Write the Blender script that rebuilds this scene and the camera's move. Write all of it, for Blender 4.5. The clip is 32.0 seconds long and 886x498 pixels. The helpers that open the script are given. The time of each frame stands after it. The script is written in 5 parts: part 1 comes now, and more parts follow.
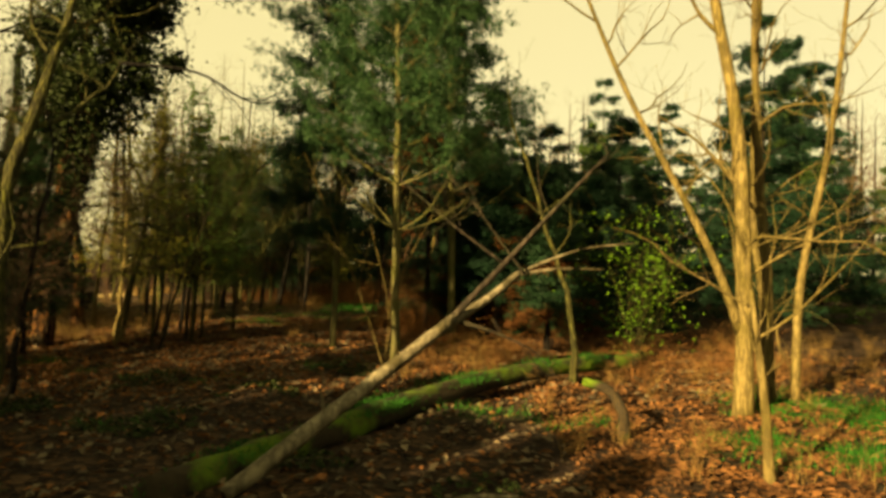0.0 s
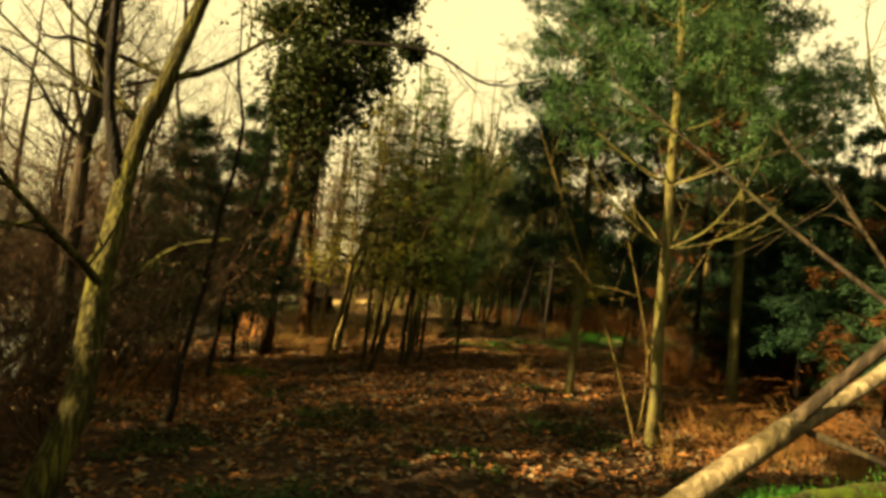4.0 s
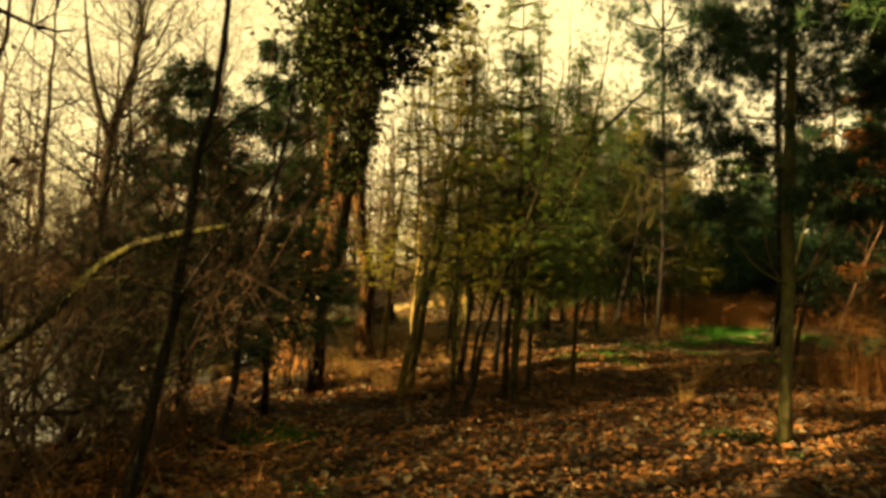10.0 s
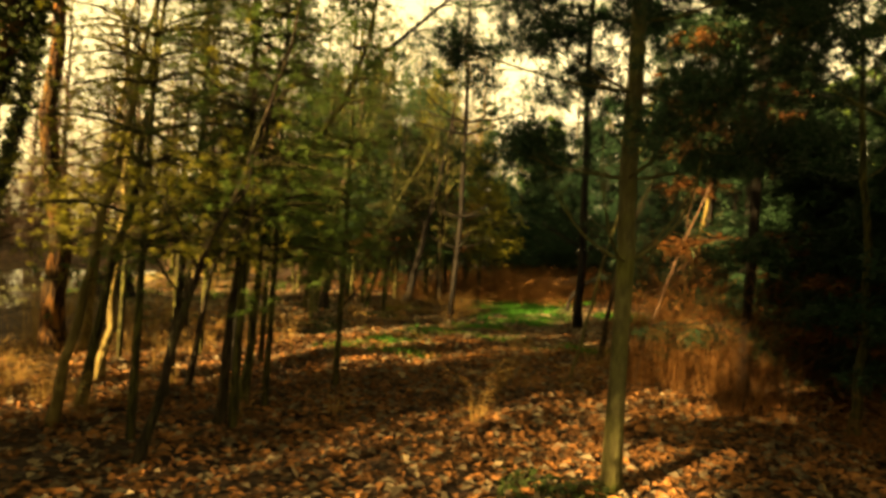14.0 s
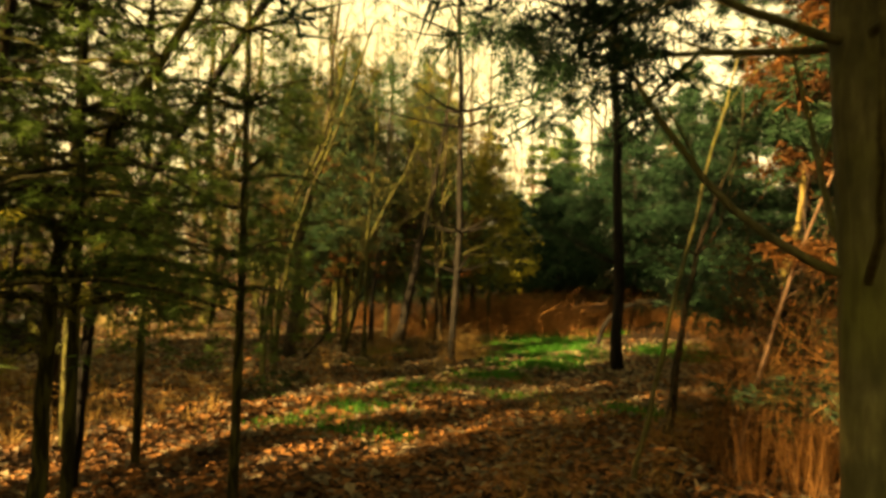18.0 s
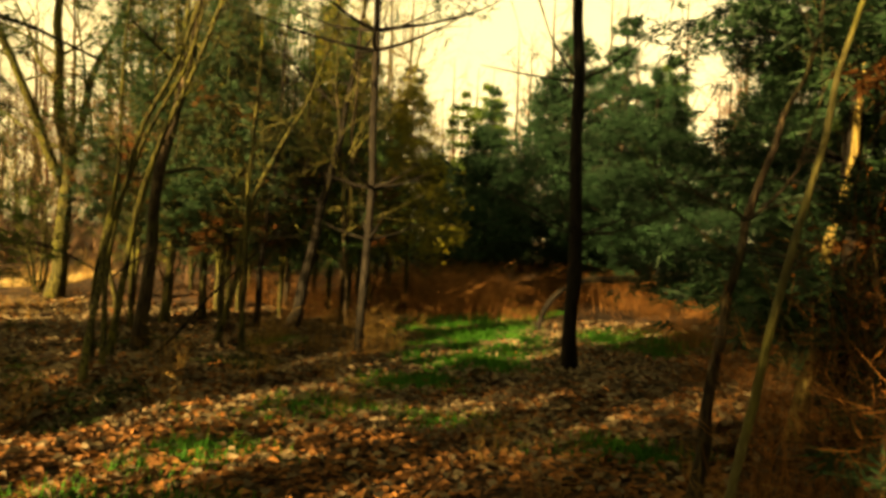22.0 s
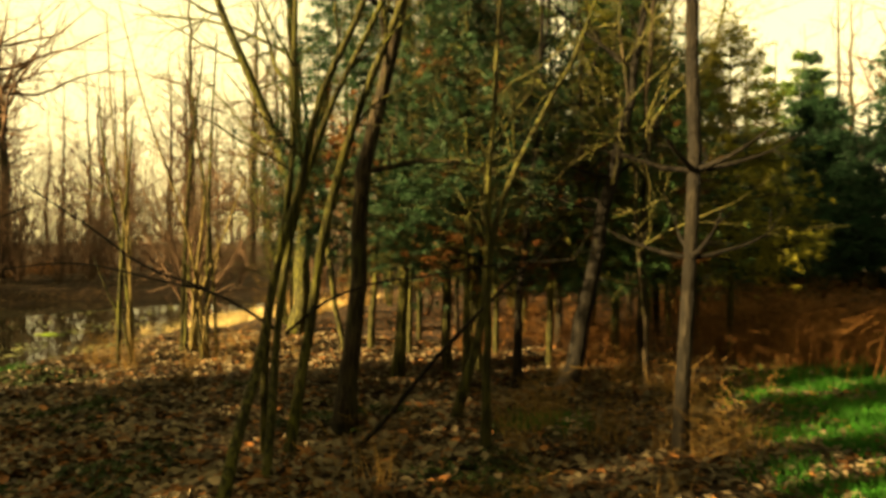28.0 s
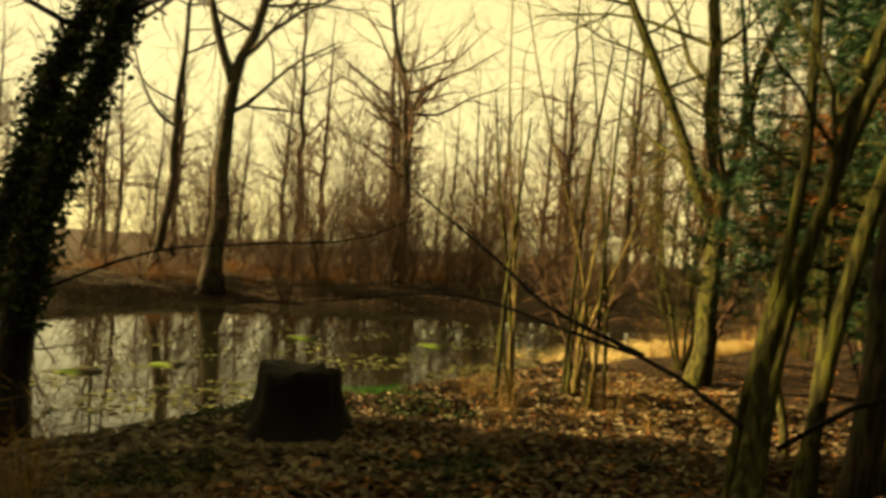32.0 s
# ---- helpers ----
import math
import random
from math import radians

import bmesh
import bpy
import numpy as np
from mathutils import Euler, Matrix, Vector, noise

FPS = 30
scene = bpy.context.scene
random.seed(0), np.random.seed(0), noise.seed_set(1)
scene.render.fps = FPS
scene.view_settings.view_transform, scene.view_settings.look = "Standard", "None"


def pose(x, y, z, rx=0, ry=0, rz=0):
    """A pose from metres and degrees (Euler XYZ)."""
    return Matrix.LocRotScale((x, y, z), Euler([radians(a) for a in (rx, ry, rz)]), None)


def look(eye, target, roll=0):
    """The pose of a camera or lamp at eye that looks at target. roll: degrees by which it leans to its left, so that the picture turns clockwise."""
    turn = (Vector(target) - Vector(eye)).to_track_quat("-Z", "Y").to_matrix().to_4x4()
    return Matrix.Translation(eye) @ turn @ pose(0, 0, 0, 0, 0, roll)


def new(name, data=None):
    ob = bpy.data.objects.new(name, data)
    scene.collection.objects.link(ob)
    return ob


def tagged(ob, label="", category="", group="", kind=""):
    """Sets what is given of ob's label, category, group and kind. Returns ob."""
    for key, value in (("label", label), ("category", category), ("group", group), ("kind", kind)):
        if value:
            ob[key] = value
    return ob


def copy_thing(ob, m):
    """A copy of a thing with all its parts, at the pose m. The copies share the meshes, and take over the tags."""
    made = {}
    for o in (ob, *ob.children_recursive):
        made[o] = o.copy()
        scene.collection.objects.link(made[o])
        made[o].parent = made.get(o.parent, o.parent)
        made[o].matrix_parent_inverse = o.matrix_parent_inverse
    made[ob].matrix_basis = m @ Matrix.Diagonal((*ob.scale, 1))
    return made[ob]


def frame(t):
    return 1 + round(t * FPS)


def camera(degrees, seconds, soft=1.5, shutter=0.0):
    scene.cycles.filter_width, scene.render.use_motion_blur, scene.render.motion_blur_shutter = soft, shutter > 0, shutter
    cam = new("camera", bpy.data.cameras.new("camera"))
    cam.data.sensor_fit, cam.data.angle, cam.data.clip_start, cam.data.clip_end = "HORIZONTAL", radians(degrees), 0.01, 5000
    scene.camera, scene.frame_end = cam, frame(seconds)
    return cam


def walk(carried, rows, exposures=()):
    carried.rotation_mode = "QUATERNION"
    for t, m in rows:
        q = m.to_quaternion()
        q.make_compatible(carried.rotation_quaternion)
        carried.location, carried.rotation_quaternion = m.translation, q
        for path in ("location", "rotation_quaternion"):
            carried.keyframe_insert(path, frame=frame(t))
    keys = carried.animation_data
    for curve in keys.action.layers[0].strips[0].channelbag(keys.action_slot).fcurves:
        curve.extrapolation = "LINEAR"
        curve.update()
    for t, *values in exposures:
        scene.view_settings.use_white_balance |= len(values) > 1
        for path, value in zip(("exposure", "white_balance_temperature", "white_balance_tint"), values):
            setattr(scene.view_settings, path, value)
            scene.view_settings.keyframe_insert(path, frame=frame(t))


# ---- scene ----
cam = camera(64.4, 32.0, soft=3.4, shutter=0.4)

PATH = [
    (0, (-0.148, -0.111, 1.664), (-0.145, 1.888, 1.71), 1.4),
    (0.5, (-0.122, 0.275, 1.618), (-0.197, 2.274, 1.642), 1.7),
    (1, (-0.108, 0.7, 1.643), (-0.321, 2.688, 1.676), 3.0),
    (1.5, (-0.141, 1.075, 1.621), (-0.463, 3.049, 1.648), 4.7),
    (2, (-0.205, 1.46, 1.655), (-0.62, 3.416, 1.658), 6.3),
    (2.5, (-0.258, 1.807, 1.686), (-0.751, 3.745, 1.682), 7.0),
    (3, (-0.313, 2.173, 1.682), (-0.877, 4.092, 1.681), 7.0),
    (3.5, (-0.38, 2.495, 1.731), (-1.038, 4.382, 1.779), 6.9),
    (5.5, (-0.949, 3.654, 1.693), (-1.694, 5.509, 1.777), 1.4),
    (6, (-1.127, 3.941, 1.7), (-1.915, 5.778, 1.769), -0.3),
    (6.5, (-1.289, 4.182, 1.674), (-2.116, 6.003, 1.699), -1.0),
    (7, (-1.501, 4.421, 1.684), (-2.358, 6.228, 1.678), -0.9),
    (7.5, (-1.675, 4.633, 1.706), (-2.558, 6.427, 1.685), -0.6),
    (8, (-1.869, 4.874, 1.675), (-2.782, 6.653, 1.63), -0.2),
    (8.5, (-2.047, 5.171, 1.638), (-2.974, 6.941, 1.561), 0.2),
    (9, (-2.251, 5.542, 1.658), (-3.155, 7.324, 1.567), 0.6),
    (9.5, (-2.398, 5.813, 1.664), (-3.264, 7.616, 1.621), 1.2),
    (10, (-2.514, 6.099, 1.648), (-3.336, 7.921, 1.687), 1.6),
    (10.5, (-2.621, 6.427, 1.63), (-3.384, 8.273, 1.725), 1.1),
    (11, (-2.703, 6.809, 1.605), (-3.352, 8.696, 1.75), -0.1),
    (11.5, (-2.733, 7.165, 1.601), (-3.283, 9.083, 1.731), -1.7),
    (12, (-2.723, 7.571, 1.6), (-3.2, 9.511, 1.696), -2.5),
    (12.5, (-2.744, 7.877, 1.606), (-3.165, 9.831, 1.672), -2.1),
    (13, (-2.787, 8.249, 1.604), (-3.169, 10.212, 1.621), -0.4),
    (13.5, (-2.795, 8.582, 1.613), (-3.141, 10.552, 1.609), 1.8),
    (14, (-2.783, 8.968, 1.602), (-3.079, 10.946, 1.576), 3.5),
    (14.5, (-2.787, 9.323, 1.603), (-3.031, 11.308, 1.57), 5.4),
    (16.5, (-2.864, 11.053, 1.588), (-3.087, 13.041, 1.576), 6.7),
    (17, (-2.88, 11.464, 1.583), (-3.145, 13.447, 1.583), 4.8),
    (17.5, (-2.9, 11.805, 1.577), (-3.21, 13.781, 1.613), 2.9),
    (18, (-2.956, 12.179, 1.549), (-3.292, 14.15, 1.595), 1.2),
    (18.5, (-2.974, 12.506, 1.596), (-3.33, 14.473, 1.648), -0.3),
    (19, (-3.009, 12.883, 1.601), (-3.368, 14.85, 1.624), -1.0),
    (19.5, (-3.057, 13.185, 1.59), (-3.396, 15.156, 1.608), -1.2),
    (20, (-3.127, 13.485, 1.574), (-3.45, 15.458, 1.591), -0.7),
    (20.5, (-3.194, 13.789, 1.534), (-3.48, 15.769, 1.534), 0.4),
    (21, (-3.243, 14.11, 1.529), (-3.438, 16.101, 1.523), 1.1),
    (21.5, (-3.271, 14.424, 1.506), (-3.4, 16.419, 1.488), 1.6),
    (22, (-3.284, 14.782, 1.538), (-3.38, 16.78, 1.499), 2.3),
    (22.5, (-3.275, 15.07, 1.555), (-3.397, 17.066, 1.523), 3.3),
    (23, (-3.24, 15.378, 1.507), (-3.405, 17.371, 1.492), 4.6),
    (23.5, (-3.313, 15.678, 1.503), (-3.505, 17.668, 1.528), 5.6),
    (24, (-3.391, 16.005, 1.523), (-3.628, 17.991, 1.555), 5.7),
    (24.5, (-3.444, 16.315, 1.564), (-3.75, 18.291, 1.602), 5.4),
    (26.5, (-3.761, 17.353, 1.572), (-4.303, 19.278, 1.569), 2.1),
    (27, (-3.847, 17.635, 1.602), (-4.49, 19.528, 1.582), 0.8),
    (27.5, (-3.953, 17.851, 1.624), (-4.694, 19.709, 1.606), 0.3),
    (28, (-4.153, 18.175, 1.583), (-4.991, 19.991, 1.56), -0.1),
    (28.5, (-4.375, 18.467, 1.572), (-5.294, 20.244, 1.547), 1.1),
    (29, (-4.559, 18.715, 1.568), (-5.561, 20.445, 1.54), 1.6),
    (29.5, (-4.757, 18.965, 1.569), (-5.871, 20.626, 1.528), 1.7),
    (30, (-4.985, 19.156, 1.582), (-6.235, 20.718, 1.571), 2.8),
    (30.5, (-5.174, 19.213, 1.589), (-6.525, 20.687, 1.588), 3.9),
    (31, (-5.377, 19.262, 1.628), (-6.822, 20.645, 1.635), 4.3),
    (31.5, (-5.581, 19.296, 1.674), (-7.096, 20.602, 1.69), 4.4),
    (32, (-5.734, 19.342, 1.663), (-7.345, 20.528, 1.666), 3.7),
]

SUN_AZIMUTH = 138.0     # degrees to the left of +y
SUN_HEIGHT = 20.0
walk(cam, [(t, look(eye, target, roll)) for t, eye, target, roll in PATH],
     exposures=[(0.0, 2.52, 8500, 8), (1.5, 2.75, 8200, 6), (3.2, 2.98, 8500, 10), (6.0, 2.95, 9300, 16), (9.0, 3.0, 9800, 17), (11.0, 3.4, 9600, 13), (13.5, 3.65, 10400, 17), (17.0, 3.75, 10400, 15), (20.0, 3.3, 10500, 15), (22.0, 3.35, 10800, 14), (26.0, 3.5, 9300, 10), (30.0, 3.35, 9000, 9), (32.0, 2.8, 8900, 6)])

# ---- sky and sun ----
world = bpy.data.worlds.new("sky")
scene.world = world
world.use_nodes = True
wn, wl = world.node_tree.nodes, world.node_tree.links
sky = wn.new("ShaderNodeTexSky")
sky.sky_type = "NISHITA"
sky.sun_disc = False
sky.sun_elevation = radians(SUN_HEIGHT)
sky.sun_rotation = radians(-SUN_AZIMUTH)
sky.air_density, sky.dust_density, sky.ozone_density = 1.0, 2.0, 0.6
haze = wn.new("ShaderNodeMix")      # thin high cloud evens out the clear sky
haze.data_type, haze.blend_type = "RGBA", "MIX"
haze.inputs[0].default_value = 0.9
haze.inputs[7].default_value = (2.35, 2.14, 1.05, 1)
wl.new(sky.outputs[0], haze.inputs[6])
wl.new(haze.outputs[2], wn["Background"].inputs[0])
wn["Background"].inputs[1].default_value = 0.066

az, el = radians(SUN_AZIMUTH), radians(SUN_HEIGHT)
to_sun = Vector((-math.sin(az) * math.cos(el), math.cos(az) * math.cos(el), math.sin(el)))
sun = new("sun", bpy.data.lights.new("sun", "SUN"))
sun.data.energy, sun.data.angle, sun.data.color = 5.0, radians(0.6), (1.0, 0.76, 0.40)
sun.matrix_world = look(to_sun * 60, (0, 0, 0))


# ---- materials ----
def material(name, dark, light, scale=8.0, rough=0.85, bump=0.4, stretch=(1, 1, 1), glow=0.0, moss=None, spread=0.25, island=False, crack=0.0):
    """Two-scale mottled surface. glow: share of light let through (leaves). moss: colour of patches that grow on it."""
    m = bpy.data.materials.new(name)
    m.use_nodes = True
    n, l = m.node_tree.nodes, m.node_tree.links
    shader = n["Principled BSDF"]
    shader.inputs["Roughness"].default_value = rough
    shader.inputs["Specular IOR Level"].default_value = 0.12
    place = n.new("ShaderNodeNewGeometry") if island else n.new("ShaderNodeTexCoord")
    vector = place.outputs["Position"] if island else place.outputs["Object"]
    mapped = n.new("ShaderNodeMapping")
    mapped.inputs["Scale"].default_value = stretch
    l.new(vector, mapped.inputs[0])
    fine = n.new("ShaderNodeTexNoise")
    fine.inputs["Scale"].default_value, fine.inputs["Detail"].default_value = scale, 6
    l.new(mapped.outputs[0], fine.inputs[0])
    broad = n.new("ShaderNodeTexNoise")
    broad.inputs["Scale"].default_value, broad.inputs["Detail"].default_value = scale * 0.13, 3
    l.new(vector, broad.inputs[0])
    ramp = n.new("ShaderNodeValToRGB")
    ramp.color_ramp.elements[0].position, ramp.color_ramp.elements[1].position = 0.32, 0.68
    ramp.color_ramp.elements[0].color, ramp.color_ramp.elements[1].color = (*dark, 1), (*light, 1)
    mixed = n.new("ShaderNodeMath")
    mixed.operation = "MULTIPLY_ADD"
    mixed.inputs[1].default_value = 0.6
    part_ = n.new("ShaderNodeMath")
    part_.operation = "MULTIPLY"
    part_.inputs[1].default_value = 0.4
    l.new(broad.outputs[0], part_.inputs[0])
    l.new(fine.outputs[0], mixed.inputs[0])
    l.new(part_.outputs[0], mixed.inputs[2])
    l.new(mixed.outputs[0], ramp.inputs[0])
    vary = n.new("ShaderNodeHueSaturation")
    l.new(ramp.outputs[0], vary.inputs["Color"])
    if island:
        rand = n.new("ShaderNodeNewGeometry").outputs["Random Per Island"]
    else:
        rand = n.new("ShaderNodeObjectInfo").outputs["Random"]
    spanned = n.new("ShaderNodeMapRange")
    spanned.inputs["To Min"].default_value, spanned.inputs["To Max"].default_value = 1 - spread, 1 + spread
    l.new(rand, spanned.inputs[0])
    l.new(spanned.outputs[0], vary.inputs["Value"])
    colour = vary.outputs[0]
    if moss:
        grown = n.new("ShaderNodeTexNoise")
        grown.inputs["Scale"].default_value, grown.inputs["Detail"].default_value = 2.3, 5
        l.new(vector, grown.inputs[0])
        edge = n.new("ShaderNodeMapRange")
        edge.inputs["From Min"].default_value, edge.inputs["From Max"].default_value = 0.46, 0.62
        l.new(grown.outputs[0], edge.inputs[0])
        over = n.new("ShaderNodeMix")
        over.data_type = "RGBA"
        over.inputs[7].default_value = (*moss, 1)
        l.new(edge.outputs[0], over.inputs[0])
        l.new(colour, over.inputs[6])
        colour = over.outputs[2]
    height = mixed.outputs[0]
    if crack:
        ridged = n.new("ShaderNodeMapping")
        ridged.inputs["Scale"].default_value = (1, 1, 0.16)
        l.new(vector, ridged.inputs[0])
        split = n.new("ShaderNodeTexNoise")
        split.inputs["Scale"].default_value, split.inputs["Detail"].default_value = scale * 2.2, 4
        l.new(ridged.outputs[0], split.inputs[0])
        open_ = n.new("ShaderNodeMapRange")
        open_.inputs["From Min"].default_value, open_.inputs["From Max"].default_value = 0.56, 0.44
        open_.inputs["To Max"].default_value = crack
        l.new(split.outputs[0], open_.inputs[0])
        furrow = n.new("ShaderNodeMix")
        furrow.data_type = "RGBA"
        furrow.inputs[7].default_value = (*[0.35 * v for v in dark], 1)
        l.new(open_.outputs[0], furrow.inputs[0])
        l.new(colour, furrow.inputs[6])
        colour = furrow.outputs[2]
        deep = n.new("ShaderNodeMath")
        deep.operation = "SUBTRACT"
        l.new(mixed.outputs[0], deep.inputs[0])
        l.new(open_.outputs[0], deep.inputs[1])
        height = deep.outputs[0]
    l.new(colour, shader.inputs["Base Color"])
    if bump:
        relief = n.new("ShaderNodeBump")
        relief.inputs["Strength"].default_value, relief.inputs["Distance"].default_value = bump, 0.02
        l.new(height, relief.inputs["Height"])
        l.new(relief.outputs[0], shader.inputs["Normal"])
    if glow:
        lets = n.new("ShaderNodeBsdfTranslucent")
        l.new(colour, lets.inputs[0])
        blend = n.new("ShaderNodeMixShader")
        blend.inputs[0].default_value = glow
        l.new(shader.outputs[0], blend.inputs[1])
        l.new(lets.outputs[0], blend.inputs[2])
        l.new(blend.outputs[0], n["Material Output"].inputs[0])
    return m


BARK_PINE = material("pine bark", (0.007, 0.0067, 0.003), (0.032, 0.030, 0.0125), 26, 0.9, 0.9, (1, 1, 0.35), moss=(0.02, 0.024, 0.007), crack=0.8)
BARK_BROWN = material("brown bark", (0.00957, 0.007425, 0.004675), (0.04092, 0.03069, 0.01793), 20, 0.9, 0.8, (1, 1, 0.22), moss=(0.022, 0.0242, 0.00715), crack=0.8)
BARK_GREEN = material("algae-green bark", (0.014, 0.0145, 0.0045), (0.068, 0.066, 0.02), 18, 0.9, 0.9, (1, 1, 0.3), moss=(0.045, 0.049, 0.009), crack=0.8)
BARK_OLIVE = material("olive pine bark", (0.024, 0.023, 0.009), (0.098, 0.092, 0.037), 22, 0.8, 0.45, (1, 1, 0.6), moss=(0.06, 0.062, 0.016), crack=0.3)
BARK_PALE = material("pale bark", (0.055, 0.041, 0.013), (0.14, 0.11, 0.042), 16, 0.8, 0.6, (1, 1, 0.5), moss=(0.062, 0.05, 0.013), crack=0.55)
BARK_LOG = material("bleached birch bark", (0.05, 0.042, 0.024), (0.24, 0.21, 0.14), 9, 0.75, 0.7, (1, 1, 1), moss=(0.035, 0.03, 0.014), crack=0.5)
# Near-black: the shade on dark-standing trunks is put into this bark's colour.
BARK_DARK = material("shade-darkened bark", (0.0026, 0.0022, 0.0015), (0.0095, 0.0078, 0.0052), 20, 0.85, 0.8, (1, 1, 0.3), crack=0.8)
BARK_RED = material("reddish flared bark", (0.012, 0.005, 0.0015), (0.16, 0.072, 0.021), 13, 0.9, 1.0, (1, 1, 0.16), moss=(0.02, 0.017, 0.006), crack=0.95)
BARK_FAR = material("grey-brown far bark", (0.0148, 0.01166, 0.00847), (0.04603, 0.03581, 0.02558), 8, 0.9, 0.4, (1, 1, 0.3), moss=(0.02475, 0.02475, 0.011), crack=0.8)
TWIG_RED = material("red-brown twigs", (0.02772, 0.01614, 0.01044), (0.07254, 0.04464, 0.0279), 9, 0.85, 0.2)
MOSSY = material("mossy rotten wood", (0.0084, 0.0067, 0.0039), (0.0252, 0.0196, 0.0112), 12, 0.95, 0.9, moss=(0.05, 0.088, 0.009))
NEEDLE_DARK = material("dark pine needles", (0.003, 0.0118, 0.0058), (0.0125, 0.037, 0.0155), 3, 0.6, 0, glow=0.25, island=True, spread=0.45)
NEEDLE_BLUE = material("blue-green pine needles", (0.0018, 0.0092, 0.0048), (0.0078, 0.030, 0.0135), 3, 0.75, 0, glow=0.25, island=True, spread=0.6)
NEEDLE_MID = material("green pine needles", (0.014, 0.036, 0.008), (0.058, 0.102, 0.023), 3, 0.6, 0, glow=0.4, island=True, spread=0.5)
NEEDLE_OLIVE = material("olive young conifer needles", (0.013, 0.0195, 0.0045), (0.062, 0.066, 0.0155), 3, 0.65, 0, glow=0.35, island=True, spread=0.55)
NEEDLE_SEA = material("sea-green pine needles", (0.006, 0.023, 0.0085), (0.030, 0.072, 0.026), 3, 0.6, 0, glow=0.35, island=True, spread=0.5)
NEEDLE_YELLOW = material("yellow-green needles", (0.045, 0.055, 0.009), (0.19, 0.18, 0.033), 3, 0.65, 0, glow=0.55, island=True, spread=0.5)
NEEDLE_DEAD = material("dead rust needles", (0.018, 0.0072, 0.0025), (0.085, 0.034, 0.0095), 3, 0.8, 0, glow=0.3, island=True, spread=0.5)
IVY = material("ivy leaves", (0.00432, 0.00972, 0.00216), (0.02046, 0.03276, 0.00762), 5, 0.7, 0, glow=0.2, island=True, spread=0.5)
LEAF_GREEN = material("bright evergreen leaves", (0.0324, 0.0864, 0.0081), (0.0936, 0.193, 0.01755), 5, 0.4, 0, glow=0.4, island=True, spread=0.35)
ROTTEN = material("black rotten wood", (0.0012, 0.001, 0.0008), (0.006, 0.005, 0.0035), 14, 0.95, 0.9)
LITTER = material("fallen brown leaves", (0.019, 0.0096, 0.0046), (0.172, 0.078, 0.029), 2.2, 0.8, 0, glow=0.15, island=True, spread=0.5)
OLD_LEAF = material("old grey-brown leaves", (0.012, 0.010, 0.007), (0.125, 0.098, 0.06), 2.2, 0.7, 0, glow=0.1, island=True, spread=0.65)
FALLEN = material("curled fallen leaf", (0.05, 0.021, 0.008), (0.23, 0.10, 0.036), 20, 0.75, 0.2, glow=0.15, spread=0.5)
GRASS = material("green grass blades", (0.005, 0.040, 0.005), (0.022, 0.118, 0.014), 3, 0.6, 0, glow=0.4, island=True, spread=0.4)
REED = material("bleached flattened reeds", (0.19, 0.145, 0.07), (0.46, 0.38, 0.2), 3, 0.8, 0, glow=0.3, island=True, spread=0.35)
STRAW = material("dry straw grass", (0.07, 0.042, 0.014), (0.22, 0.14, 0.05), 3, 0.8, 0, glow=0.35, island=True, spread=0.4)
BRACKEN = material("dead bracken", (0.038, 0.018, 0.0075), (0.165, 0.078, 0.027), 3, 0.85, 0, glow=0.3, island=True, spread=0.5)
SCUM = material("duckweed and floating leaves", (0.03, 0.036, 0.012), (0.102, 0.108, 0.042), 6, 0.7, 0.3, island=True, spread=0.4)


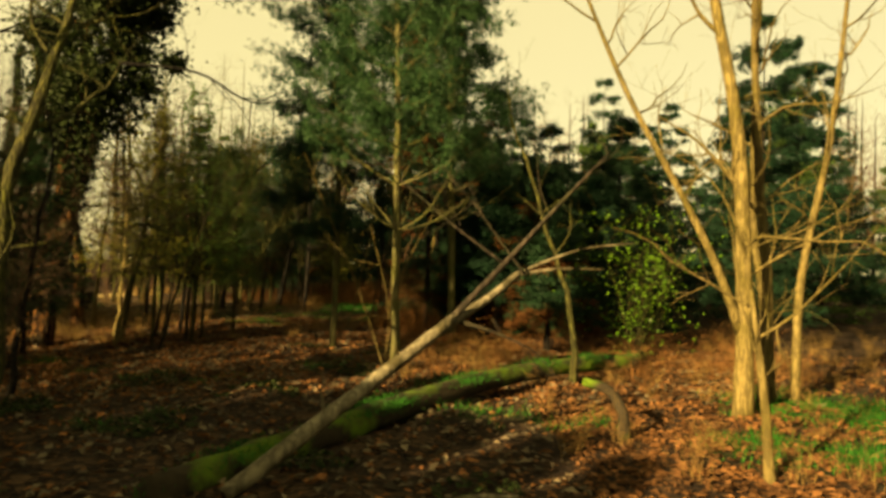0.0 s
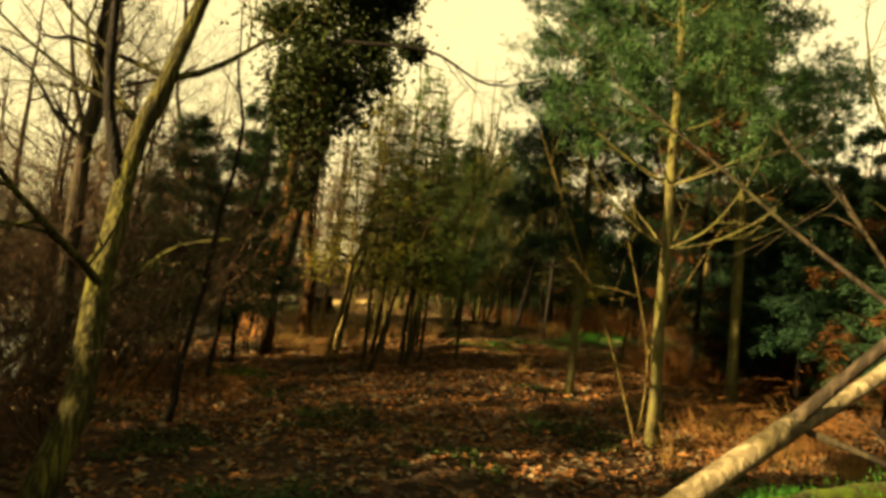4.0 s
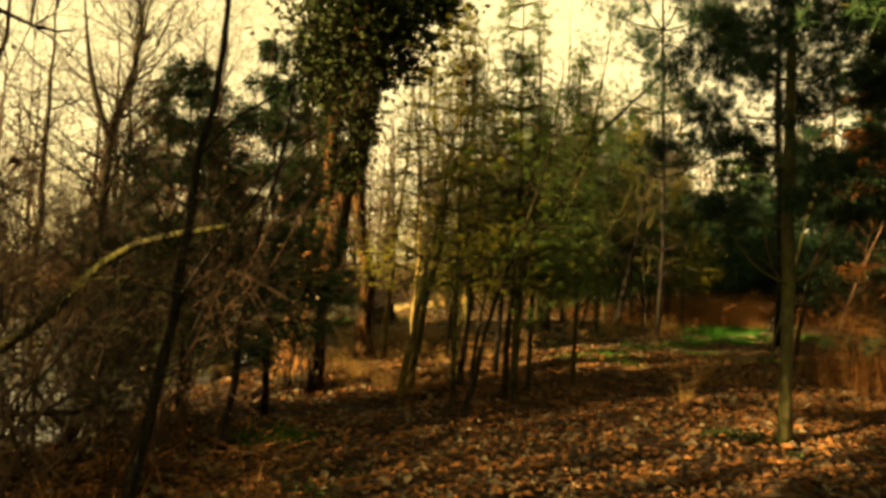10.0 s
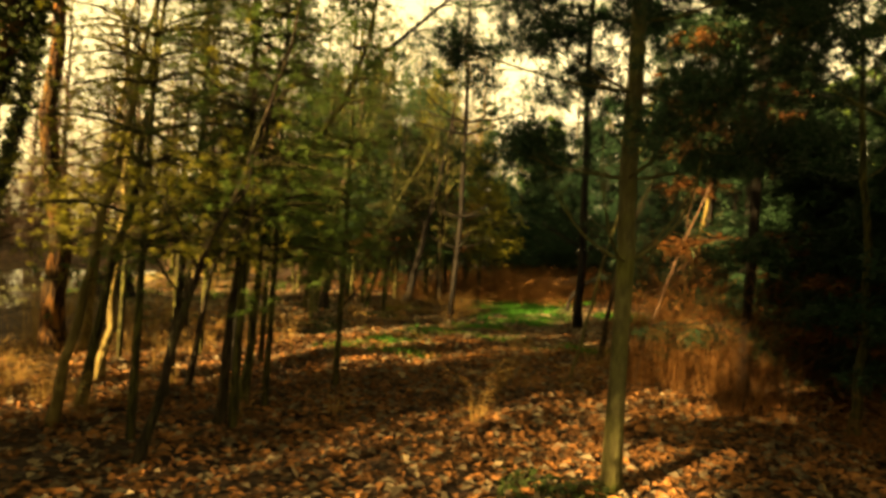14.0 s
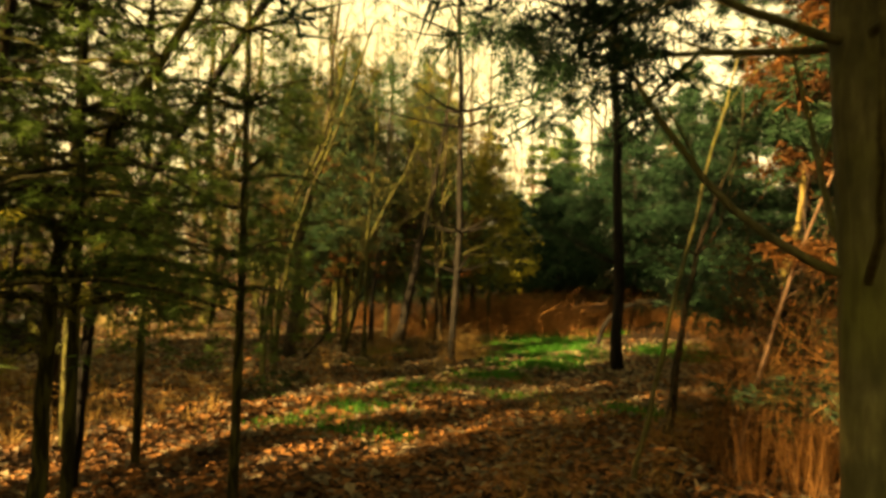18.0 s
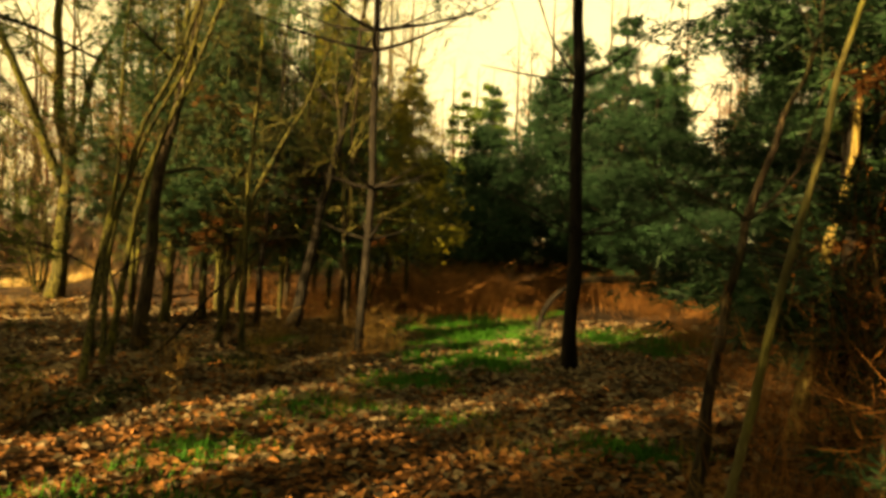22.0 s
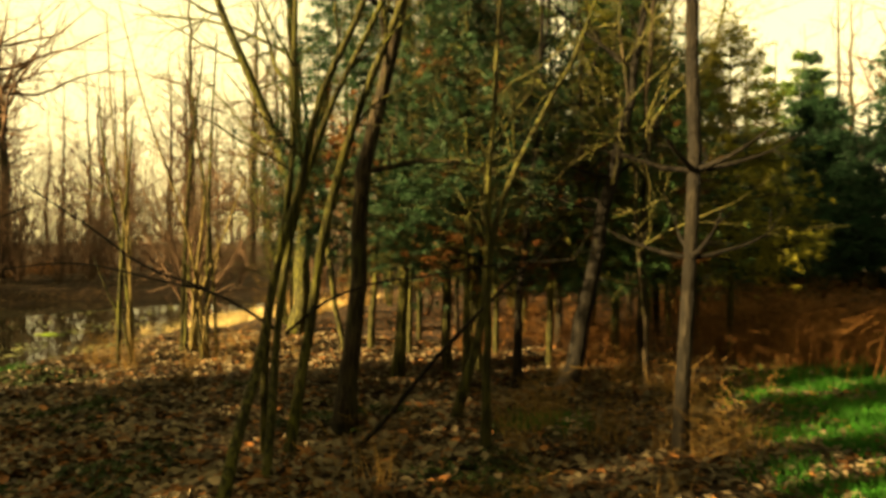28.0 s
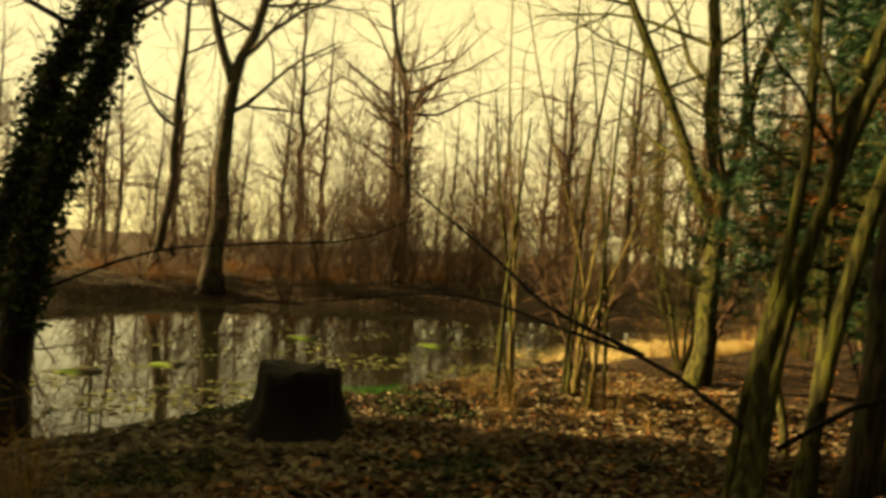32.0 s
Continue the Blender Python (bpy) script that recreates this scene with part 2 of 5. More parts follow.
def ground_material():
    m = bpy.data.materials.new("leaf-litter soil")
    m.use_nodes = True
    n, l = m.node_tree.nodes, m.node_tree.links
    shader = n["Principled BSDF"]
    shader.inputs["Roughness"].default_value = 0.95
    shader.inputs["Specular IOR Level"].default_value = 0.1
    place = n.new("ShaderNodeNewGeometry").outputs["Position"]

    def pattern(kind, scale, out=0):
        t = n.new(kind)
        t.inputs["Scale"].default_value = scale
        l.new(place, t.inputs["Vector"])
        return t.outputs[out]

    flakes = n.new("ShaderNodeTexVoronoi")
    flakes.inputs["Scale"].default_value = 15
    l.new(place, flakes.inputs["Vector"])
    flake_tone = n.new("ShaderNodeSeparateColor")
    l.new(flakes.outputs["Color"], flake_tone.inputs[0])
    tone = n.new("ShaderNodeValToRGB")
    tone.color_ramp.elements[0].color, tone.color_ramp.elements[1].color = (0.0045, 0.003, 0.002, 1), (0.05, 0.03, 0.016, 1)
    middle = tone.color_ramp.elements.new(0.55)
    middle.color = (0.016, 0.009, 0.005, 1)
    l.new(flake_tone.outputs[0], tone.inputs[0])
    soil = n.new("ShaderNodeMix")
    soil.data_type = "RGBA"
    soil.inputs[7].default_value = (0.011, 0.007, 0.005, 1)
    patch = n.new("ShaderNodeMapRange")
    patch.inputs["From Min"].default_value, patch.inputs["From Max"].default_value = 0.45, 0.7
    l.new(pattern("ShaderNodeTexNoise", 0.9), patch.inputs[0])
    l.new(patch.outputs[0], soil.inputs[0])
    l.new(tone.outputs[0], soil.inputs[6])
    turf = n.new("ShaderNodeAttribute")
    turf.attribute_name = "turf"
    broken = n.new("ShaderNodeMath")
    broken.operation = "MULTIPLY"
    l.new(turf.outputs["Fac"], broken.inputs[0])
    gaps = n.new("ShaderNodeMapRange")
    gaps.inputs["From Min"].default_value, gaps.inputs["From Max"].default_value = 0.3, 0.55
    l.new(pattern("ShaderNodeTexNoise", 3.5), gaps.inputs[0])
    l.new(gaps.outputs[0], broken.inputs[1])
    green = n.new("ShaderNodeMix")
    green.data_type = "RGBA"
    green.inputs[7].default_value = (0.014, 0.062, 0.008, 1)
    l.new(broken.outputs[0], green.inputs[0])
    l.new(soil.outputs[2], green.inputs[6])
    l.new(green.outputs[2], shader.inputs["Base Color"])
    relief = n.new("ShaderNodeBump")
    relief.inputs["Strength"].default_value, relief.inputs["Distance"].default_value = 0.8, 0.03
    l.new(flakes.outputs["Distance"], relief.inputs["Height"])
    l.new(relief.outputs[0], shader.inputs["Normal"])
    return m


def water_material():
    m = bpy.data.materials.new("still dark pond water")
    m.use_nodes = True
    n, l = m.node_tree.nodes, m.node_tree.links
    shader = n["Principled BSDF"]
    shader.inputs["Base Color"].default_value = (0.008, 0.008, 0.005, 1)
    shader.inputs["Roughness"].default_value = 0.015
    shader.inputs["IOR"].default_value = 1.33
    shader.inputs["Specular IOR Level"].default_value = 0.9
    ripple = n.new("ShaderNodeTexNoise")
    ripple.inputs["Scale"].default_value = 1.6
    place = n.new("ShaderNodeNewGeometry")
    l.new(place.outputs["Position"], ripple.inputs[0])
    relief = n.new("ShaderNodeBump")
    relief.inputs["Strength"].default_value, relief.inputs["Distance"].default_value = 0.025, 0.05
    l.new(ripple.outputs[0], relief.inputs["Height"])
    l.new(relief.outputs[0], shader.inputs["Normal"])
    return m


# ---- mesh tools ----
class Soup:
    """Vertices and triangles gathered for one mesh."""

    def __init__(self):
        self.v, self.t, self.n = [], [], 0

    def add(self, verts, tris):
        verts = np.asarray(verts, float).reshape(-1, 3)
        self.v.append(verts)
        self.t.append(np.asarray(tris, int).reshape(-1, 3) + self.n)
        self.n += len(verts)

    def tube(self, pts, radii, sides=8, rough=0.0, rng=None, cap=True):
        pts = np.asarray(pts, float)
        radii = np.broadcast_to(np.asarray(radii, float), (len(pts),))
        along = np.gradient(pts, axis=0)
        along /= np.linalg.norm(along, axis=1)[:, None] + 1e-9
        side = np.cross(along, (0.31, 0.95, 0.05) if abs(along[:, 2]).mean() > 0.5 else (0.05, 0.1, 1))
        side /= np.linalg.norm(side, axis=1)[:, None] + 1e-9
        other = np.cross(along, side)
        a = np.arange(sides) * 2 * np.pi / sides
        r = radii[:, None] * np.ones(sides)
        if rough and rng is not None:
            r = r * (1 + rough * rng.uniform(-1, 1, r.shape) + 0.5 * rough * np.sin(3 * a + rng.uniform(0, 6))[None])
        ring = pts[:, None] + r[..., None] * (np.cos(a)[None, :, None] * side[:, None] + np.sin(a)[None, :, None] * other[:, None])
        k, i = np.meshgrid(np.arange(len(pts) - 1), np.arange(sides), indexing="ij")
        j = (i + 1) % sides
        p, q, s, u = k * sides + i, k * sides + j, (k + 1) * sides + j, (k + 1) * sides + i
        tris = np.concatenate([np.stack([p, q, s], -1).reshape(-1, 3), np.stack([p, s, u], -1).reshape(-1, 3)])
        verts = ring.reshape(-1, 3)
        if cap:
            e = np.arange(sides)
            last = (len(pts) - 1) * sides
            verts = np.concatenate([verts, pts[:1], pts[-1:]])
            tris = np.concatenate([tris, np.stack([(e + 1) % sides, e, e * 0 + len(verts) - 2], -1),
                                   np.stack([last + e, last + (e + 1) % sides, e * 0 + len(verts) - 1], -1)])
        self.add(verts, tris)

    def slivers(self, base, tip, width):
        """Thin upright triangles: needles, blades of grass."""
        base, tip = np.asarray(base, float), np.asarray(tip, float)
        way = tip - base
        side = np.cross(way, rng_all.normal(size=way.shape))
        side /= np.linalg.norm(side, axis=1)[:, None] + 1e-9
        w = np.broadcast_to(np.asarray(width, float), (len(base),))[:, None]
        verts = np.stack([base - side * w / 2, base + side * w / 2, tip], 1).reshape(-1, 3)
        self.add(verts, np.arange(len(verts)).reshape(-1, 3))

    def leaves(self, at, size, flat=0.0, fold=0.35, slim=0.6):
        """Folded pointed leaves at the places given; flat: how far they lie level."""
        at = np.asarray(at, float)
        n = len(at)
        if not n:
            return
        size = np.broadcast_to(np.asarray(size, float), (n,))[:, None]
        way = rng_all.normal(size=(n, 3))
        way[:, 2] *= 1 - flat
        way /= np.linalg.norm(way, axis=1)[:, None] + 1e-9
        up = rng_all.normal(size=(n, 3)) * (1 - flat * 0.75) + np.array([0, 0, 2.0 * flat])
        side = np.cross(way, up)
        side /= np.linalg.norm(side, axis=1)[:, None] + 1e-9
        up = np.cross(side, way)
        b, t = at - way * size / 2, at + way * size / 2
        lift = up * size * fold * rng_all.uniform(0.2, 1, (n, 1))
        le, ri = at + side * size * slim / 2 + lift, at - side * size * slim / 2 + lift
        verts = np.stack([b, le, t, ri], 1).reshape(-1, 3)
        k = np.arange(n)[:, None] * 4
        self.add(verts, np.concatenate([k + [0, 1, 2], k + [0, 2, 3]], 1).reshape(-1, 3))

    def mesh(self, name, mat, smooth=True):
        v, t = np.concatenate(self.v), np.concatenate(self.t)
        me = bpy.data.meshes.new(name)
        me.vertices.add(len(v))
        me.vertices.foreach_set("co", v.ravel())
        me.loops.add(3 * len(t))
        me.loops.foreach_set("vertex_index", t.ravel().astype(np.int32))
        me.polygons.add(len(t))
        me.polygons.foreach_set("loop_start", (3 * np.arange(len(t))).astype(np.int32))
        me.polygons.foreach_set("use_smooth", np.full(len(t), smooth))
        me.update()
        me.validate()
        me.materials.append(mat)
        return me


rng_all = np.random.default_rng(7)


def part(name, soup, mat, parent=None, label="", smooth=True):
    """One mesh object under a thing, or on its own."""
    ob = new(name, soup.mesh(name, mat, smooth))
    if parent is not None:
        ob.parent = parent
    if label:
        tagged(ob, label)
    return ob


def thing(name, at, label, category, group="", kind=""):
    ob = new(name)
    ob.empty_display_size = 0.2
    ob.location = at
    return tagged(ob, label, category, group, kind)


def spline(points, steps):
    """A smooth line through a few points, with its share 0..1 along."""
    p = np.asarray(points, float)
    if len(p) < 3:
        s = np.linspace(0, 1, steps)
        return p[0] + (p[-1] - p[0]) * s[:, None], s
    d = np.r_[0, np.cumsum(np.linalg.norm(np.diff(p, axis=0), axis=1))]
    d /= d[-1]
    slope = np.gradient(p, d, axis=0)
    s = np.linspace(0, 1, steps)
    k = np.clip(np.searchsorted(d, s, side="right") - 1, 0, len(p) - 2)
    h = (d[k + 1] - d[k])[:, None]
    u = ((s - d[k])[:, None]) / h
    a = (1 + 2 * u) * (1 - u) ** 2 * p[k] + u * (1 - u) ** 2 * h * slope[k]
    b = u * u * (3 - 2 * u) * p[k + 1] + u * u * (u - 1) * h * slope[k + 1]
    return a + b, s


def wander(start, way, length, steps, bend, lift, rng):
    """A line that grows from start, bending at random and up or down by lift."""
    p, d, out = np.array(start, float), np.array(way, float), [np.array(start, float)]
    for _ in range(steps):
        d = d + rng.normal(size=3) * bend + np.array([0, 0, lift])
        d /= np.linalg.norm(d)
        p = p + d * length / steps
        out.append(p.copy())
    return np.array(out)


def branchy(soup, start, way, length, radius, rng, depth=2, bend=0.16, lift=0.04, twigs=5, sides=5, fine=None):
    """A limb with its side shoots, each thinner and shorter."""
    steps = 7 if depth > 1 else 5
    line = wander(start, way, length, steps, bend, lift, rng)
    r = np.linspace(radius, max(radius * 0.22, 0.0022), len(line))
    soup.tube(line, r, sides if radius > 0.006 else 3, cap=False)
    ends = [line[-1]]
    if depth:
        for _ in range(twigs):
            k = rng.integers(1, len(line))
            d = line[k] - line[k - 1]
            d = d / np.linalg.norm(d)
            out = d * rng.uniform(0.4, 0.9) + rng.normal(size=3) * 0.55
            out /= np.linalg.norm(out)
            ends += branchy(soup if fine is None else fine, line[k], out, length * rng.uniform(0.3, 0.6), r[k] * 0.6, rng, depth - 1, bend, lift, max(2, twigs - 1), 4)
    return ends


# ---- ground ----
POND = [(-9.4, 7.5), (-9.3, 10.2), (-9.8, 12.4), (-11.0, 15.5), (-11.9, 18.0), (-12.9, 20.2), (-12.8, 21.4), (-13.5, 22.6), (-13.4, 24.4),
        (-14.2, 26.7), (-14.3, 29.0), (-14.4, 32.5), (-15.2, 36.0), (-17.5, 37.2), (-20.0, 35.6), (-22.8, 33.8), (-24.6, 30.2),
        (-26.4, 26.6), (-25.0, 22.5), (-23.6, 16.0), (-20.0, 11.0), (-15.0, 8.4), (-11.0, 6.9)]
WATER_Z = -0.25
TURF = [(-3.3, 26.2, 1.1, 2.6, 1.0), (-2.7, 29.8, 1.1, 2.0, 1.0), (-3.3, 23.2, 0.9, 0.7, 0.9), (-3.9, 21.9, 0.6, 0.5, 0.75), (-5.0, 19.3, 0.55, 0.4, 0.7), (-0.6, 25.6, 1.0, 1.3, 0.9),
        (-4.4, 20.5, 1.3, 0.4, 0.5), (-2.3, 19.9, 0.7, 0.35, 0.6), (-5.2, 18.4, 0.9, 0.3, 0.5), (0.9, 7.6, 1.2, 0.8, 0.2), (4.6, 8.6, 1.3, 1.2, 0.6), (3.4, 6.4, 1.0, 0.8, 0.5),
        (-3.4, 7.2, 0.9, 0.6, 0.16), (-7.0, 12.0, 0.5, 0.4, 0.5), (-12.9, 23.4, 0.5, 0.7, 1.0), (-3.2, 9.8, 0.6, 0.4, 0.2), (-5.9, 24.0, 0.4, 0.4, 0.6), (-1.9, 11.3, 0.7, 0.6, 0.2)]
pond_xy = spline(POND[-2:] + POND + POND[:3], 84)[0]      # rounded shore
pond_xy = pond_xy[6:78] + 0.14 * np.c_[np.sin(np.arange(72) * 2.1), np.cos(np.arange(72) * 1.7)]


def inside_pond(x, y):
    """Signed distance to the pond's edge: positive inside."""
    x, y = np.asarray(x, float), np.asarray(y, float)
    a, b = pond_xy, np.roll(pond_xy, -1, axis=0)
    near, hit = np.full(x.shape, 1e9), np.zeros(x.shape, bool)
    for (ax, ay), (bx, by) in zip(a, b):
        dx, dy = bx - ax, by - ay
        u = np.clip(((x - ax) * dx + (y - ay) * dy) / (dx * dx + dy * dy), 0, 1)
        near = np.minimum(near, np.hypot(x - ax - u * dx, y - ay - u * dy))
        hit ^= ((ay > y) != (by > y)) & (x < (bx - ax) * (y - ay) / (by - ay + 1e-12) + ax)
    return np.where(hit, near, -near)


def ground_z(x, y):
    x, y = np.asarray(x, float), np.asarray(y, float)
    z = 0.035 * np.sin(x * 1.7 + 0.6 * y) * np.cos(y * 1.3 - 0.4 * x) + 0.03 * np.sin(3.9 * x + 1.1) * np.sin(3.3 * y + 2.0) + 0.02 * np.sin(7.1 * x - 2.2 * y)
    d = inside_pond(x, y)
    far_bank = 0.35 * np.clip((-x - 22) / 4, 0, 1)
    z = z + far_bank * np.clip(-d / 2.0, 0, 1)
    z = z - 0.2 * np.clip((d + 6.5) / 4.0, 0, 1) * np.clip((20.5 - y) / 2.0, 0, 1) * np.clip((x + 14) / 2.0, 0, 1)
    bank = np.clip((d + 0.9) / 2.4, 0, 1)
    return z * (1 - bank) - 0.9 * bank ** 1.2


def gz(x, y):
    return float(ground_z(np.array([x]), np.array([y]))[0])


def turf_at(x, y):
    t = np.zeros(np.shape(x))
    for cx, cy, rx, ry, s in TURF:
        t = np.maximum(t, s * np.clip(1.35 - np.hypot((x - cx) / rx, (y - cy) / ry), 0, 1))
    patchy = 0.62 + 0.5 * np.sin(2.9 * x + 1.3 * y) * np.sin(3.7 * y - 1.1 * x + 1.0) + 0.3 * np.sin(9.1 * x + 4.0 * np.sin(2 * y)) * np.sin(7.3 * y)
    return np.clip(t * 2.0 * np.clip(patchy, 0, 1.2) - 0.08, 0, 1)


def build_ground():
    step = 0.22
    def axis(lo, hi):
        mid = np.arange(lo, hi, step)
        grow = np.cumsum(0.3 * 1.28 ** np.arange(24))
        return np.concatenate([lo - grow[::-1], mid, mid[-1] + grow])
    xs, ys = axis(-28, 12), axis(-4, 40)
    gx, gy = np.meshgrid(xs, ys, indexing="ij")
    zz = ground_z(gx, gy)
    verts = np.stack([gx, gy, zz], -1).reshape(-1, 3)
    i, j = np.meshgrid(np.arange(len(xs) - 1), np.arange(len(ys) - 1), indexing="ij")
    k = i * len(ys) + j
    tris = np.concatenate([np.stack([k, k + len(ys), k + len(ys) + 1], -1).reshape(-1, 3), np.stack([k, k + len(ys) + 1, k + 1], -1).reshape(-1, 3)])
    s = Soup()
    s.add(verts, tris)
    ob = part("ground", s, ground_material())
    green = ob.data.attributes.new("turf", "FLOAT", "POINT")
    green.data.foreach_set("value", turf_at(verts[:, 0], verts[:, 1]))
    return tagged(ob, "woodland floor of brown leaf litter with grassy spots", "ground", kind="structure")


ground = build_ground()

s = Soup()
centre = pond_xy.mean(0)
rim = centre + (pond_xy - centre) * 1.08
n_rim = len(rim)
s.add(np.concatenate([np.c_[rim, np.full(n_rim, WATER_Z)], [[*centre, WATER_Z]]]), [[i, (i + 1) % n_rim, n_rim] for i in range(n_rim)])
tagged(part("water", s, water_material()), "still dark pond water mirroring trees and sky", "water", kind="structure")


# ---- trees ----
def trunk_line(points, height, rng, steps=16, wobble=0.02):
    """A trunk through its known points, carried on upwards to its height."""
    p = [np.array(q, float) for q in points]
    p[0][2] = gz(p[0][0], p[0][1]) - 0.08
    if p[-1][2] < height:
        way = (p[-1] - p[0]) / max(p[-1][2] - p[0][2], 0.5)
        rest = height - p[-1][2]
        p.append(p[-1] + way * rest * 0.5 + rng.normal(size=3) * [0.08, 0.08, 0])
        p.append(p[-1] + np.array([way[0] * 0.4, way[1] * 0.4, 1]) * rest * 0.5)
    line, s = spline(p, steps)
    line[1:, :2] += rng.normal(size=(len(line) - 1, 2)) * wobble
    return line, s


def bare_tree(points, radius, height, label, seed, mat=None, limbs=8, first=0.35, reach=1.6, twigs=4, depth=2, name="bare_tree", lift=0.05,
              group="bare trees of the wood", category="tree", twig_mat=None, flare=0.5, taper=0.08, ivy=0, ivy_out=0.16, ivy_from=0.08, crown=0, crown_r=0.35, joined=False):
    rng = np.random.default_rng(seed)
    mat = mat or BARK_BROWN
    base = points[0]
    line, s = trunk_line(points, height, rng, 18, 0.012 + radius * 0.1)
    tree = thing(name, (base[0], base[1], gz(base[0], base[1])), label, category, group)
    shift = np.array(tree.location)
    r = radius * (1 - (1 - taper) * s) * (1 + flare * np.exp(-s * height / 0.22))
    soup = Soup()
    soup.tube(line - shift, r, 12 if radius > 0.06 else 8, 0.07, rng)
    part("trunk", soup, mat, tree)
    ends = []
    whole = Soup()
    for _ in range(limbs):
        u = rng.uniform(first, 0.97)
        k = int(u * (len(line) - 1))
        a = rng.uniform(0, 2 * np.pi)
        way = np.array([np.cos(a), np.sin(a), rng.uniform(0.25, 1.1)])
        soup, fine = (whole, whole) if joined else (Soup(), Soup())
        ends += branchy(soup, line[k] - shift, way / np.linalg.norm(way), reach * (1.25 - 0.6 * u) * rng.uniform(0.7, 1.2), r[k] * rng.uniform(0.35, 0.55), rng, depth, 0.17, lift, twigs, fine=fine)
        if not joined:
            limb = part("branch", soup, twig_mat or mat, tree)
            tagged(part("twig_spray", fine, twig_mat or mat, limb), kind="stuff")
    if joined:
        tagged(part("crown", whole, twig_mat or mat, tree), "bare twiggy crown", kind="stuff")
    if ivy:
        soup = Soup()
        k = rng.uniform(ivy_from, 1, ivy) ** 0.8
        at = np.stack([np.interp(k, s, line[:, c]) for c in range(3)], 1) - shift
        a = rng.uniform(0, 2 * np.pi, ivy)
        out = np.interp(k, s, r) + np.abs(rng.normal(size=ivy)) * (0.05 + ivy_out * k)
        at[:, 0] += np.cos(a) * out
        at[:, 1] += np.sin(a) * out
        soup.leaves(at, rng.uniform(0.05, 0.1, ivy), 0.2)
        part("ivy", soup, IVY, tree, "dark glossy ivy climbing the trunk", smooth=False)
    if crown:
        ends = np.array(ends)
        heart = ends[rng.integers(0, len(ends), 46)]
        wide = crown_r * rng.uniform(0.35, 1.25, 46)
        soup = Soup()
        pick = rng.integers(0, 46, crown)
        at = heart[pick] + rng.normal(size=(crown, 3)) * wide[pick][:, None] * [1, 1, 0.8]
        soup.leaves(at, rng.uniform(0.07, 0.14, crown), 0.2)
        pick = rng.integers(0, 46, crown // 5)
        core = heart[pick] + rng.normal(size=(crown // 5, 3)) * wide[pick][:, None] * 0.6
        soup.leaves(core, rng.uniform(0.14, 0.26, crown // 5), 0.2)
        part("ivy_crown", soup, IVY, tree, "bushy mass of ivy in the crown", smooth=False)
    return tree


def needles(soup, at, rng, per=12, length=0.11, width=0.006, spread=1.0, droop=0.0):
    """Tufts of needles round each place."""
    n = len(at)
    way = rng.normal(size=(n * per, 3))
    way /= np.linalg.norm(way, axis=1)[:, None]
    way[:, 2] = way[:, 2] * spread - droop
    base = np.repeat(at, per, 0) + rng.normal(size=(n * per, 3)) * length * 0.18
    soup.slivers(base, base + way * length * rng.uniform(0.6, 1.15, (n * per, 1)), width)


